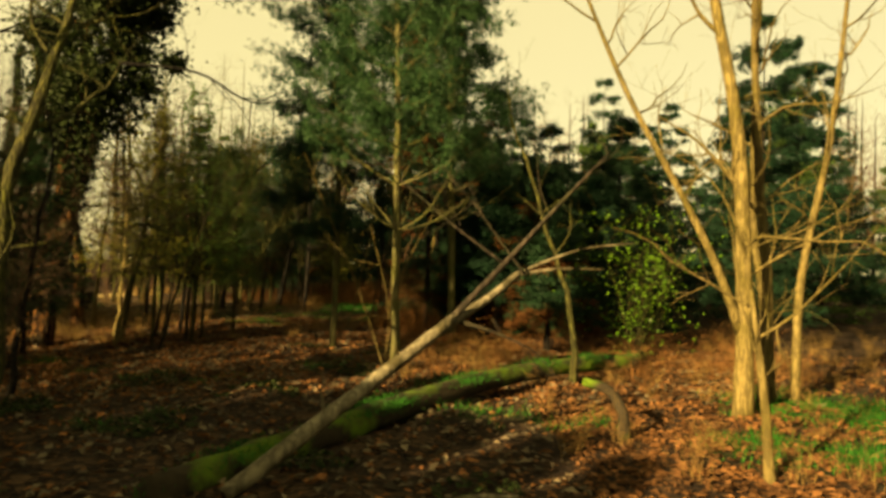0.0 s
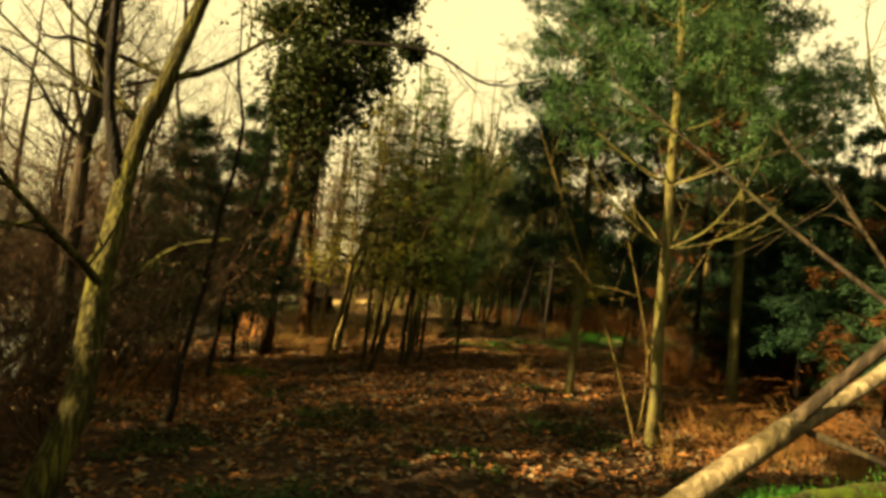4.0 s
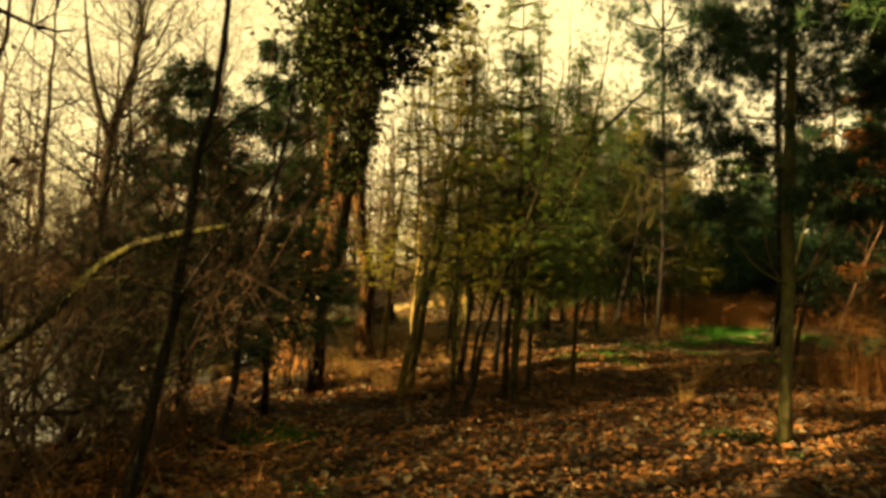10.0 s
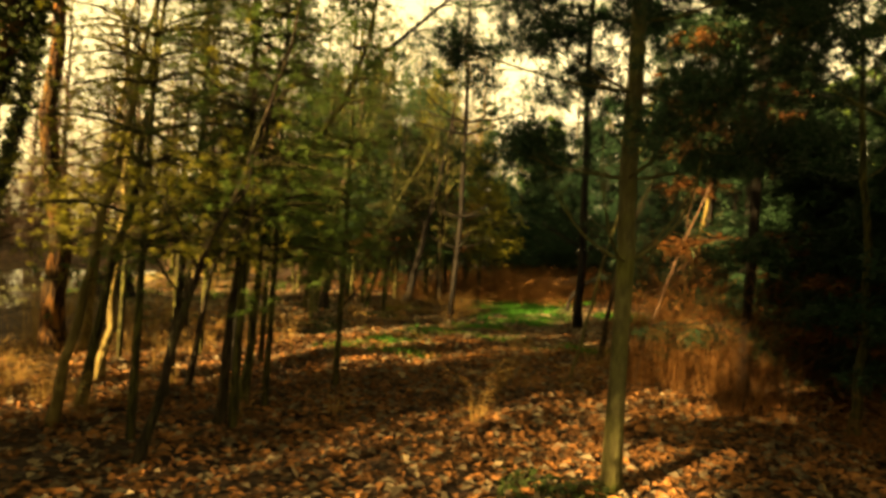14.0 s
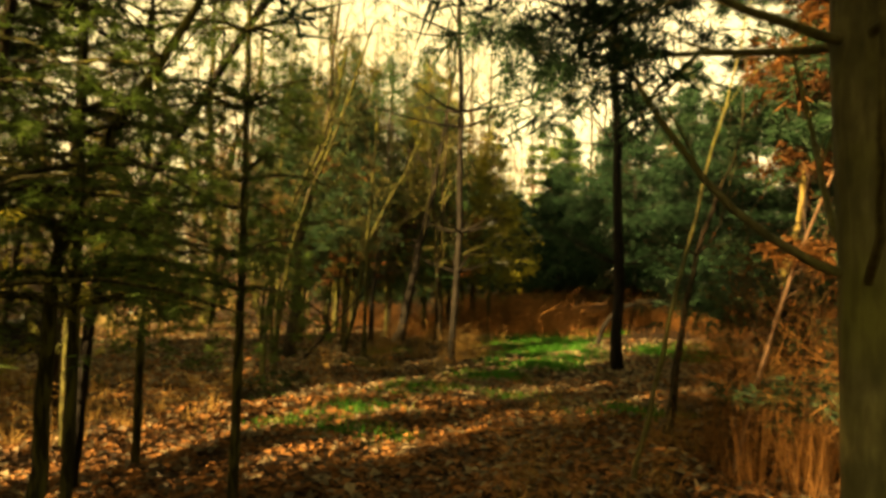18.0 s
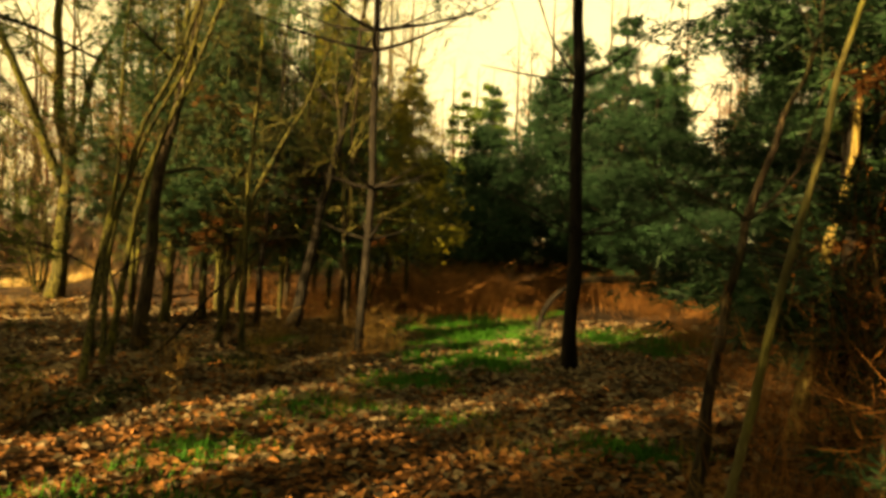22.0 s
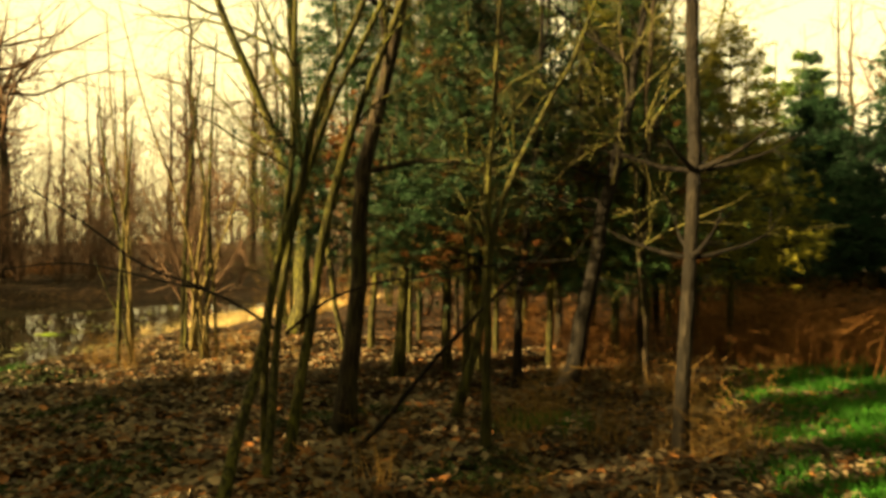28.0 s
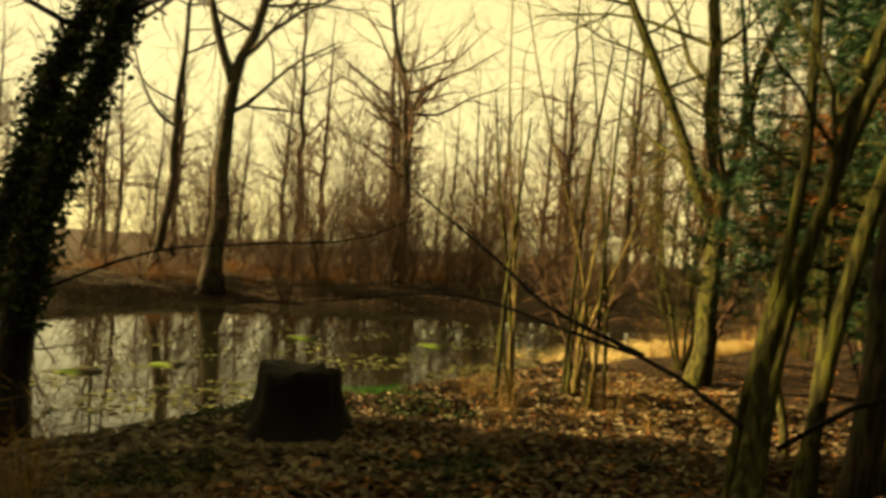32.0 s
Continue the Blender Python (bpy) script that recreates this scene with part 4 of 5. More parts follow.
# leaning clump of mossy stems, and the trunks round it
clump = thing("multi_stem_tree", (-7.1, 21.8, gz(-7.1, 21.8)), "clump of leaning moss-green stems from one root", "tree", "bare trees of the wood")
org = np.array(clump.location)
for n, (pts, r) in enumerate([
        ([(-6.93, 21.15, -0.1), (-7.06, 21.5, 0.4), (-7.16, 21.85, 0.85), (-7.19, 22.03, 1.36), (-7.03, 22.12, 2.0), (-6.93, 22.18, 2.54), (-6.7, 22.3, 3.1), (-6.2, 22.6, 5.2)], 0.036),
        ([(-7.03, 21.7, -0.1), (-7.12, 21.9, 0.45), (-7.22, 22.08, 0.9), (-7.12, 22.19, 1.81), (-6.93, 22.31, 2.5), (-6.6, 22.5, 3.3), (-6.3, 22.6, 5.0)], 0.031),
        ([(-7.24, 22.2, -0.1), (-7.22, 22.36, 0.6), (-7.2, 22.44, 0.95), (-7.11, 22.5, 1.64), (-6.94, 22.6, 2.38), (-6.6, 22.8, 3.4), (-6.0, 23.0, 5.4)], 0.042),
        ([(-7.42, 22.2, -0.1), (-7.4, 22.2, 0.9), (-7.2, 22.2, 1.9), (-7.2, 22.3, 3.4), (-7.1, 22.4, 5.0)], 0.03)]):
    line, u = spline(pts, 22)
    s = Soup()
    s.tube(line - org, r * (1 - 0.6 * u) * (1 + 0.4 * np.exp(-u * 25)), 9, 0.07, thick_rng)
    stem = part("stem", s, BARK_GREEN, clump)
    for k in (9, 12, 14, 16, 18, 20):
        s = Soup()
        branchy(s, line[k] - org, np.array([thick_rng.normal() * 0.7, thick_rng.normal() * 0.7, 0.8]), 1.1, r * 0.35, thick_rng, 2, 0.17, 0.03, 4)
        tagged(part("twig_spray", s, BARK_GREEN, stem), kind="stuff")
for pts in ([(-7.26, 22.13, 0.97), (-7.7, 22.0, 1.22), (-8.1, 21.9, 1.3), (-8.6, 21.7, 1.42), (-9.6, 21.2, 1.3)], [(-7.75, 22.0, 1.24), (-8.2, 21.8, 1.43), (-8.5, 21.7, 1.65), (-9.0, 21.4, 2.05)],
            [(-7.2, 22.16, 0.94), (-6.96, 22.3, 1.16), (-6.72, 22.43, 1.27), (-6.37, 22.64, 1.33), (-5.92, 22.9, 1.41), (-5.4, 23.1, 1.45)]):
    line, u = spline(pts, 14)
    s = Soup()
    s.tube(line - org, 0.013 - 0.009 * u, 6, 0.08, thick_rng, cap=False)
    for k in (5, 8, 11, 13):
        branchy(s, line[k] - org, (line[k] - line[k - 1]) * 5 + thick_rng.normal(size=3) * 0.4, 0.4, 0.003, thick_rng, 1, 0.15, 0, 2)
    part("long_branch", s, BARK_DARK, clump)
bare_tree([(-7.35, 23.12, 0), (-7.29, 23.15, 0.74), (-7.24, 23.18, 1.45), (-7.2, 23.2, 2.29), (-7.0, 23.3, 3.0)], 0.085, 7.5, "straight dark trunk behind the leaning stems", 31, BARK_BROWN, 12, 0.3, 1.7, 5)
bare_tree([(-8.05, 25.3, 0), (-7.95, 25.35, 1.0), (-7.95, 25.35, 2.0), (-7.95, 25.35, 3.4)], 0.066, 7.0, "slim upright trunk on the leaf litter", 32, BARK_GREEN, 11, 0.3, 1.5, 5)
bare_tree([(-6.67, 23.87, 0), (-6.48, 23.98, 0.85), (-6.35, 24.06, 1.7), (-6.14, 24.18, 2.37), (-5.74, 24.4, 3.2)], 0.042, 5.5, "slim leaning moss-green stem", 33, BARK_GREEN, 11, 0.3, 1.3, 5)
bare_tree([(-6.07, 23.05, 0), (-6.05, 23.07, 0.95), (-6.03, 23.08, 2.04), (-5.97, 23.11, 3.1)], 0.035, 5.5, "thin upright moss-green stem", 34, BARK_GREEN, 11, 0.25, 1.2, 5)
# Bark colour carries the shade on this trunk and the slim stem beside it.
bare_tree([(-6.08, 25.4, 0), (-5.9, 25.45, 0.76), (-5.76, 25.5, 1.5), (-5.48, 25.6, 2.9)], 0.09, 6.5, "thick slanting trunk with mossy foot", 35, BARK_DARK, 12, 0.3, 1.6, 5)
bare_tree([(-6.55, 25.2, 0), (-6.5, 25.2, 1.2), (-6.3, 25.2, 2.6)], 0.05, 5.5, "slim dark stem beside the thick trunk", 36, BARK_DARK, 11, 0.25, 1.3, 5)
forked = bare_tree([(-11.4, 27.95, 0), (-11.3, 28.0, 1.0), (-11.25, 28.05, 2.2), (-11.3, 28.0, 2.8), (-11.4, 27.9, 4.5)], 0.15, 10, "large forked tree at the water's edge, green with algae", 37, BARK_GREEN, 13, 0.3, 2.8, 5, depth=2, flare=0.35)
s = Soup()
for pts, r in (([(-6.92, 22.59, 0.02), (-6.66, 22.75, 0.34), (-6.45, 22.87, 0.64), (-6.17, 23.03, 0.98), (-5.7, 23.3, 1.5)], 0.022),):
    line, u = spline(pts, 10)
    s.tube(line, r * (1 - 0.5 * u), 7, 0.1, thick_rng)
tagged(part("dead_stick", s, BARK_DARK), "leaning dead stick propped among the stems", "branch")

for pts, r in (([(-11.28, 28.0, 2.2), (-11.45, 27.8, 2.7), (-11.62, 27.6, 3.45), (-11.86, 27.25, 4.4), (-12.2, 26.9, 5.6), (-12.3, 26.8, 8.0)], 0.10), ([(-11.26, 28.05, 2.3), (-11.12, 28.25, 3.4), (-11.0, 28.4, 4.45), (-10.7, 28.8, 5.6), (-10.6, 29.0, 8.5)], 0.09)):
    line, u = spline(pts, 16)
    at0 = np.array(forked.location)
    s = Soup()
    s.tube(line - at0, r * (1 - 0.75 * u), 10, 0.07, thick_rng)
    limb = part("main_limb", s, BARK_GREEN, forked)
    for k in range(5, 16):
        s = Soup()
        branchy(s, line[k] - at0, np.array([thick_rng.normal() * 0.8, thick_rng.normal() * 0.8, 0.6]), 1.9, r * 0.25, thick_rng, 2, 0.16, 0.03, 5)
        tagged(part("twig_spray", s, BARK_GREEN, limb), kind="stuff")

# saplings at the right of the way
bare_tree([(-2.02, 18.8, 0), (-1.93, 18.86, 0.78), (-1.76, 18.87, 1.59), (-1.62, 18.9, 2.1)], 0.04, 3.6, "slim leaning sapling beside the dead shrub", 38, BARK_BROWN, 8, 0.4, 1.0, 3, name="sapling", group="slim saplings")
bare_tree([(-0.76, 20.4, 0), (-0.67, 20.4, 0.56), (-0.59, 20.4, 1.1)], 0.06, 4.5, "pale leaning sapling in shade", 39, BARK_PALE, 7, 0.4, 1.0, 3, name="sapling", group="slim saplings")
bare_tree([(0.15, 16.1, 0), (0.2, 16.1, 1.5), (0.1, 16.2, 3.0)], 0.05, 6.0, "slim green-tinged stem before the dark spruces", 40, BARK_GREEN, 7, 0.35, 1.0, 3, name="sapling", group="slim saplings")

# sunlit clump of pale stems at the start, on the side away from the pond
clump = thing("multi_stem_tree", (3.3, 7.9, gz(3.3, 7.9)), "clump of tall pale stems in full yellow sunlight", "tree", "bare trees of the wood")
org = np.array(clump.location)
for pts, r in (([(3.3, 7.85, -0.1), (3.3, 7.9, 1.6), (3.2, 7.9, 3.3), (2.9, 7.9, 4.9), (2.6, 8.0, 7.5)], 0.105), ([(3.75, 8.4, -0.1), (3.8, 8.4, 1.4), (3.7, 8.4, 2.6), (3.6, 8.4, 4.6), (3.7, 8.4, 7.4)], 0.07),
               ([(4.0, 8.7, -0.1), (3.95, 8.7, 1.0), (3.75, 8.7, 2.2), (3.7, 8.6, 3.4), (3.9, 8.9, 7.0)], 0.06), ([(2.5, 5.5, -0.1), (2.45, 5.5, 0.6), (2.35, 5.5, 1.3), (2.3, 5.6, 2.0)], 0.045),
               ([(3.28, 7.9, 0.95), (3.0, 7.8, 1.6), (2.4, 7.7, 2.7), (2.0, 7.7, 3.4), (1.2, 7.7, 5.2)], 0.05), ([(4.4, 8.9, -0.1), (4.5, 9.0, 1.5), (4.9, 9.1, 3.3), (5.3, 9.2, 6.5)], 0.06)):
    line, u = spline(pts, 18)
    s = Soup()
    s.tube(line - org, r * (1 - 0.65 * u) * (1 + 0.35 * np.exp(-u * 25)), 11, 0.05, thick_rng)
    stem = part("stem", s, BARK_PALE, clump)
    for k in (6, 8, 10, 12, 13, 14, 15, 16):
        s = Soup()
        branchy(s, line[k] - org, np.array([thick_rng.normal() * 0.7, thick_rng.normal() * 0.7, 0.8]), 1.3, r * 0.3, thick_rng, 2, 0.17, 0.03, 4)
        tagged(part("twig_spray", s, BARK_PALE, stem), kind="stuff")

# pale slanting sapling behind the fallen birch
bare_tree([(1.75, 9.9, 0), (1.72, 9.9, 1.0), (1.4, 9.9, 2.0), (1.05, 9.9, 3.1)], 0.05, 4.6, "slanting moss-green sapling behind the fallen birch", 41, BARK_GREEN, 8, 0.35, 0.9, 3, name="sapling", group="slim saplings")


# ---- fallen wood ----
birch = thing("fallen_birch", (-1.5, 5.0, gz(-1.5, 5.0)), "long pale fallen birch stem propped up, forked at its upper end", "log")
org = np.array(birch.location)
for name, pts, r0, r1 in (("stem", [(-1.62, 4.85, 0.02), (-1.0, 5.55, 0.46), (-0.45, 6.1, 0.85), (-0.02, 6.45, 1.17)], 0.066, 0.054), ("upper_limb", [(-0.05, 6.43, 1.16), (0.45, 6.6, 1.69), (0.98, 6.8, 2.27), (1.5, 6.95, 2.82)], 0.034, 0.010),
                          ("lower_limb", [(-0.02, 6.46, 1.15), (0.34, 6.85, 1.36), (0.66, 7.2, 1.6)], 0.044, 0.036), ("broken_limb", [(0.62, 7.16, 1.58), (1.05, 7.3, 1.65), (1.6, 7.4, 1.66)], 0.022, 0.009),
                          ("broken_limb", [(0.62, 7.16, 1.58), (0.9, 7.25, 1.71), (1.35, 7.3, 1.87), (1.95, 7.4, 1.95)], 0.02, 0.007), ("side_limb", [(0.45, 6.6, 1.69), (-0.05, 6.55, 2.05), (-0.52, 6.5, 2.43), (-0.95, 6.45, 2.75)], 0.013, 0.004),
                          ("side_limb", [(0.7, 7.1, 1.6), (0.3, 6.9, 2.1), (0.15, 6.8, 2.3)], 0.014, 0.006), ("snag", [(-1.05, 5.5, 0.45), (-1.08, 5.5, 0.62), (-1.12, 5.52, 0.68)], 0.02, 0.006), ("side_limb", [(0.0, 6.5, 1.15), (0.35, 6.5, 1.05), (0.7, 6.6, 0.9)], 0.02, 0.008)):
    line, u = spline(pts, 14)
    s = Soup()
    s.tube(line - org, (r0 + (r1 - r0) * u), 11, 0.08, thick_rng)
    if name in ("upper_limb", "side_limb"):
        for k in (8, 11, 13):
            branchy(s, line[k] - org, (line[k] - line[k - 1]) * 6 + thick_rng.normal(size=3) * 0.4, 0.6, 0.006, thick_rng, 1, 0.15, 0, 3)
    part(name, s, BARK_FAR if name in ("upper_limb", "side_limb") else BARK_LOG, birch)

s = Soup()
line, u = spline([(-2.1, 4.7, 0.03), (-1.2, 6.4, 0.08), (-0.3, 7.9, 0.14), (0.6, 9.0, 0.22), (1.9, 10.3, 0.24), (3.1, 11.2, 0.22)], 34)
s.tube(line, 0.14 - 0.03 * u, 14, 0.14, thick_rng)
log = part("mossy_log", s, MOSSY)
tagged(log, "long rotten log lying on the ground, thick with moss", "log")
s = Soup()
hearts = np.array([3, 4, 10, 11, 12, 17, 18, 24, 28])
at = line[np.where(thick_rng.random(5200) < 0.8, hearts[thick_rng.integers(0, 9, 5200)], thick_rng.integers(0, len(line), 5200))] + thick_rng.normal(size=(5200, 3)) * [0.12, 0.14, 0.02]
at[:, 2] = at[:, 2] + 0.10
s.slivers(at, at + thick_rng.normal(size=at.shape) * 0.018 + [0, 0, 0.02], 0.01)
part("moss", s, GRASS, log, "bright green moss cushions", smooth=False)
s = Soup()
line, u = spline([(1.35, 7.2, 0.5), (1.6, 7.1, 0.42), (1.72, 7.0, 0.2), (1.7, 6.9, -0.04)], 10)
s.tube(line, 0.045 + 0.02 * u, 9, 0.12, thick_rng)
tagged(part("bent_branch", s, MOSSY), "short bent branch stub covered in moss", "branch")
s = Soup()
line, u = spline([(-0.25, 4.55, 0.04), (0.1, 4.75, 0.06), (0.42, 4.8, 0.05)], 8)
s.tube(line, 0.035, 9, 0.12, thick_rng)
tagged(part("cut_log", s, BARK_LOG), "short pale broken log on the leaves", "log")
s = Soup()
line, u = spline([(-1.55, 26.0, 0.92), (-0.5, 26.06, 1.0), (0.25, 26.12, 1.08), (1.6, 26.3, 1.2)], 12)
s.tube(line, 0.055, 11, 0.07, thick_rng)
tagged(part("propped_log", s, BARK_BROWN), "level mossy log propped beside the dark pine", "log")
s = Soup()
line, u = spline([(-2.3, 25.95, -0.02), (-2.16, 26.0, 0.45), (-1.9, 26.0, 0.75), (-1.5, 26.0, 0.92), (-1.1, 26.1, 0.9)], 12)
s.tube(line, 0.05 - 0.02 * u, 10, 0.1, thick_rng)
tagged(part("arched_log", s, BARK_DARK), "arched broken limb resting on the grass", "log")


def stump(x, y):
    rng = np.random.default_rng(3)
    z0 = gz(x, y)
    a = np.arange(28) * 2 * np.pi / 28
    verts, tris = [], []
    top = 0.5 + 0.03 * np.sin(2 * a + 0.7) + 0.03 * np.abs(np.sin(3.5 * a)) + 0.012 * rng.normal(size=28)
    lobes = 1 + 0.10 * np.sin(5 * a + 1) + 0.05 * np.sin(9 * a) + 0.03 * rng.normal(size=28)
    rows = 9
    for k in range(rows):
        u = k / (rows - 1)
        r = 0.35 * (1 + 0.75 * np.exp(-u * 4)) * (1 + (lobes - 1) * (1.6 - u)) * (1 + 0.012 * rng.normal(size=28))
        verts += [(np.cos(q) * w, np.sin(q) * w, -0.08 + (h + 0.08) * u) for q, w, h in zip(a, r, top)]
    for k in range(rows - 1):
        for i in range(28):
            j = (i + 1) % 28
            tris += [(k * 28 + i, k * 28 + j, k * 28 + 28 + j), (k * 28 + i, k * 28 + 28 + j, k * 28 + 28 + i)]
    verts.append((0.02, 0.0, 0.47))
    tris += [((rows - 1) * 28 + i, (rows - 1) * 28 + (i + 1) % 28, len(verts) - 1) for i in range(28)]
    s = Soup()
    s.add(verts, tris)
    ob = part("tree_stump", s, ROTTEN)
    ob.location = (x, y, z0)
    tagged(ob, "broad black rotten stump with a jagged top at the water's edge", "stump")


stump(-11.5, 22.1)

# ---- pond side ----
cop_rng = np.random.default_rng(17)
coppice = thing("coppiced_alder", (-11.5, 25.3, gz(-11.5, 25.3)), "coppiced alder with many thin straight stems in low sun", "tree", "pond-side trees")
org = np.array(coppice.location)
for n in range(16):
    bx, by = ((-11.65, 24.6), (-11.6, 25.6), (-10.95, 25.4))[n % 3]
    bx, by = bx + cop_rng.normal() * 0.13, by + cop_rng.normal() * 0.13
    h = cop_rng.uniform(2.2, 5.0) if n > 5 else cop_rng.uniform(1.0, 1.7)
    lean = cop_rng.normal(size=2) * 0.10
    line, u = spline([(bx, by, -0.1), (bx + lean[0] * h * 0.3, by + lean[1] * h * 0.3, h * 0.35), (bx + lean[0] * h, by + lean[1] * h, h * 0.75), (bx + lean[0] * h * 1.5, by + lean[1] * h * 1.3, h)], 14)
    s = Soup()
    r = cop_rng.uniform(0.018, 0.038)
    s.tube(line - org, r * (1 - 0.7 * u), 7, 0.06, cop_rng, cap=False)
    if n > 5:
        for k in (6, 8, 9, 11, 12, 13):
            branchy(s, line[k] - org, np.array([cop_rng.normal() * 0.8, cop_rng.normal() * 0.8, 0.5]), 0.7, 0.006, cop_rng, 2, 0.14, 0.0, 3)
    part("stem", s, BARK_PALE if n % 2 else BARK_GREEN, coppice)

bare_tree([(-12.62, 19.95, 0), (-12.6, 20.04, 0.88), (-12.59, 20.12, 1.65), (-12.56, 20.33, 2.5), (-12.5, 20.66, 3.7)], 0.15, 8.0, "leaning dark tree wrapped in ivy at the water's edge", 51, BARK_DARK, 8, 0.45, 1.9, 4, name="ivy_tree", ivy=6000, ivy_out=0.04, group="ivy-clad trees")
bare_tree([(-13.1, 19.55, 0), (-13.12, 19.87, 1.62), (-13.1, 20.05, 2.35), (-13.05, 20.47, 3.78)], 0.15, 8.0, "second leaning ivy-wrapped trunk at the water's edge", 52, BARK_DARK, 8, 0.45, 1.9, 4, name="ivy_tree", ivy=5500, ivy_out=0.04, group="ivy-clad trees")
s = Soup()
line, u = spline([(-12.5, 20.12, 1.1), (-11.9, 20.9, 1.5), (-11.35, 21.6, 1.62), (-10.9, 22.3, 1.72), (-10.6, 22.7, 1.95)], 14)
s.tube(line, 0.014 - 0.008 * u, 6, 0.06, cop_rng, cap=False)
branchy(s, line[9], np.array([0.5, 0.6, -0.2]), 0.5, 0.004, cop_rng, 1, 0.12, 0, 2)
tagged(part("bough", s, BARK_DARK), "thin dark bough arching out over the pond", "branch")

# far bank: forked ivy-footed trees, shrubs and the wood behind
far_fork = bare_tree([(-26.95, 26.38, 0), (-26.93, 26.4, 2.2), (-26.9, 26.46, 4.4), (-26.85, 26.65, 6.45), (-26.6, 27.32, 8.8)], 0.30, 15, "tall forked tree with ivy-covered foot on the far bank", 53, BARK_FAR, 14, 0.35, 4.5, 5, group="far bank trees", ivy=1500)
bare_tree([(-29.83, 25.4, 0), (-29.74, 25.7, 2.66), (-29.7, 25.83, 5.4), (-29.68, 25.95, 9.0)], 0.17, 14, "slim tall tree on the far bank", 54, BARK_FAR, 12, 0.35, 3.6, 5, group="far bank trees")
bare_tree([(-26.76, 32.58, 0), (-26.6, 32.83, 2.42), (-26.62, 32.8, 5.4), (-26.7, 32.67, 7.4), (-27.0, 32.2, 9.5)], 0.24, 13, "rounded bare tree with dense twigs on the far bank", 55, BARK_FAR, 26, 0.3, 3.8, 6, group="far bank trees", twig_mat=TWIG_RED)
for n, (x, y, h, w) in enumerate([(-25.6, 28.2, 5.0, 2.6), (-26.5, 29.8, 6.0, 2.6), (-27.4, 31.6, 5.5, 2.6), (-25.9, 32.9, 4.0, 2.0), (-25.0, 34.8, 4.5, 2.2), (-23.6, 37.6, 3.0, 2.0), (-20.3, 39.6, 2.0, 1.8), (-14.6, 39.0, 3.0, 1.6), (-28.5, 27.2, 4.5, 2.2), (-12.8, 36.5, 4.0, 1.8), (-11.0, 33.4, 4.0, 1.8), (-22.2, 12.6, 5.5, 2.6), (-24.4, 14.6, 6.0, 2.8), (-25.3, 16.8, 5.5, 2.8), (-26.0, 19.0, 6.0, 2.8), (-26.6, 21.2, 5.0, 2.6)]):
    shrub((x, y), h, w, 11, "bare willow scrub with reddish-brown twigs on the bank", 200 + n, TWIG_RED, name="willow_shrub", group="willow scrub", twigs=5, thick=0.03, lean=0.3)
limb = Soup()
limb.tube(spline([(0.1, 0.25, 6.2), (-0.08, -0.2, 7.5), (-0.2, -0.5, 8.8), (-0.3, -0.9, 12.0)], 12)[0], np.linspace(0.17, 0.03, 12), 9, 0.06, cop_rng)
part("main_limb", limb, BARK_FAR, far_fork)
far_rng = np.random.default_rng(23)
first_far = []
for k in range(5):
    first_far.append(bare_tree([(-36 + 3 * k, 45 + 2 * k, 0), (-36 + 3 * k + 0.2, 45 + 2 * k, 4), (-36 + 3 * k, 45 + 2 * k + 0.2, 8)], 0.10 + 0.025 * k, 11 + 0.9 * k, "bare brown tree of the far wood", 300 + k, BARK_FAR, 24, 0.15, 2.6, 5, depth=2, name="far_tree", group="far wood", twig_mat=TWIG_RED, joined=True))
spots = []
for k in range(250):
    a = radians(far_rng.uniform(-70, 118))
    d = far_rng.uniform(28, 62)
    x, y = -6 - math.sin(a) * d, 18 + math.cos(a) * d
    if inside_pond(np.array([x]), np.array([y]))[0] > -2.2 or (x > -9 and y < 36) or (a > 1.0 and k % 5 < 3):
        continue
    spots.append((x, y))
for k, (x, y) in enumerate(spots):
    copy_thing(first_far[k % 5], pose(x, y, gz(x, y), 0, 0, far_rng.uniform(0, 360)))

for n, (x, y, h) in enumerate([(-11.9, 6.0, 8.0), (-13.4, 7.0, 9.0), (-14.2, 5.4, 9.5), (-17.8, 8.2, 10.0), (-18.9, 9.6, 10.0), (-20.9, 11.2, 10.5), (-22.6, 13.6, 10.0), (-12.6, 4.6, 9.0)]):
    bare_tree([(x, y, 0), (x + 0.1, y + 0.2, 2.5), (x + 0.3, y + 0.1, 5.0)], 0.10 + 0.015 * (n % 3), h, "bare brown tree with a dense twiggy crown on the bank", 260 + n, BARK_FAR, 30, 0.18, 2.6, 5, depth=2, group="far bank trees", twig_mat=TWIG_RED if n % 2 else BARK_BROWN, joined=True)

for n, (x, y, h) in enumerate([(-8.6, 10.9, 5.2), (-9.0, 9.9, 5.8), (-9.3, 11.7, 6.0), (-8.2, 11.9, 4.8)]):
    bare_tree([(x, y, 0), (x + 0.15, y + 0.1, 1.4), (x + 0.1, y + 0.3, 3.0)], 0.045, h, "small crooked tree with a dense dark tangle of bare twigs", 280 + n, TWIG_RED if n % 2 else BARK_BROWN, 30, 0.22, 1.7, 5, depth=2, group="crooked pond-side trees", joined=True)

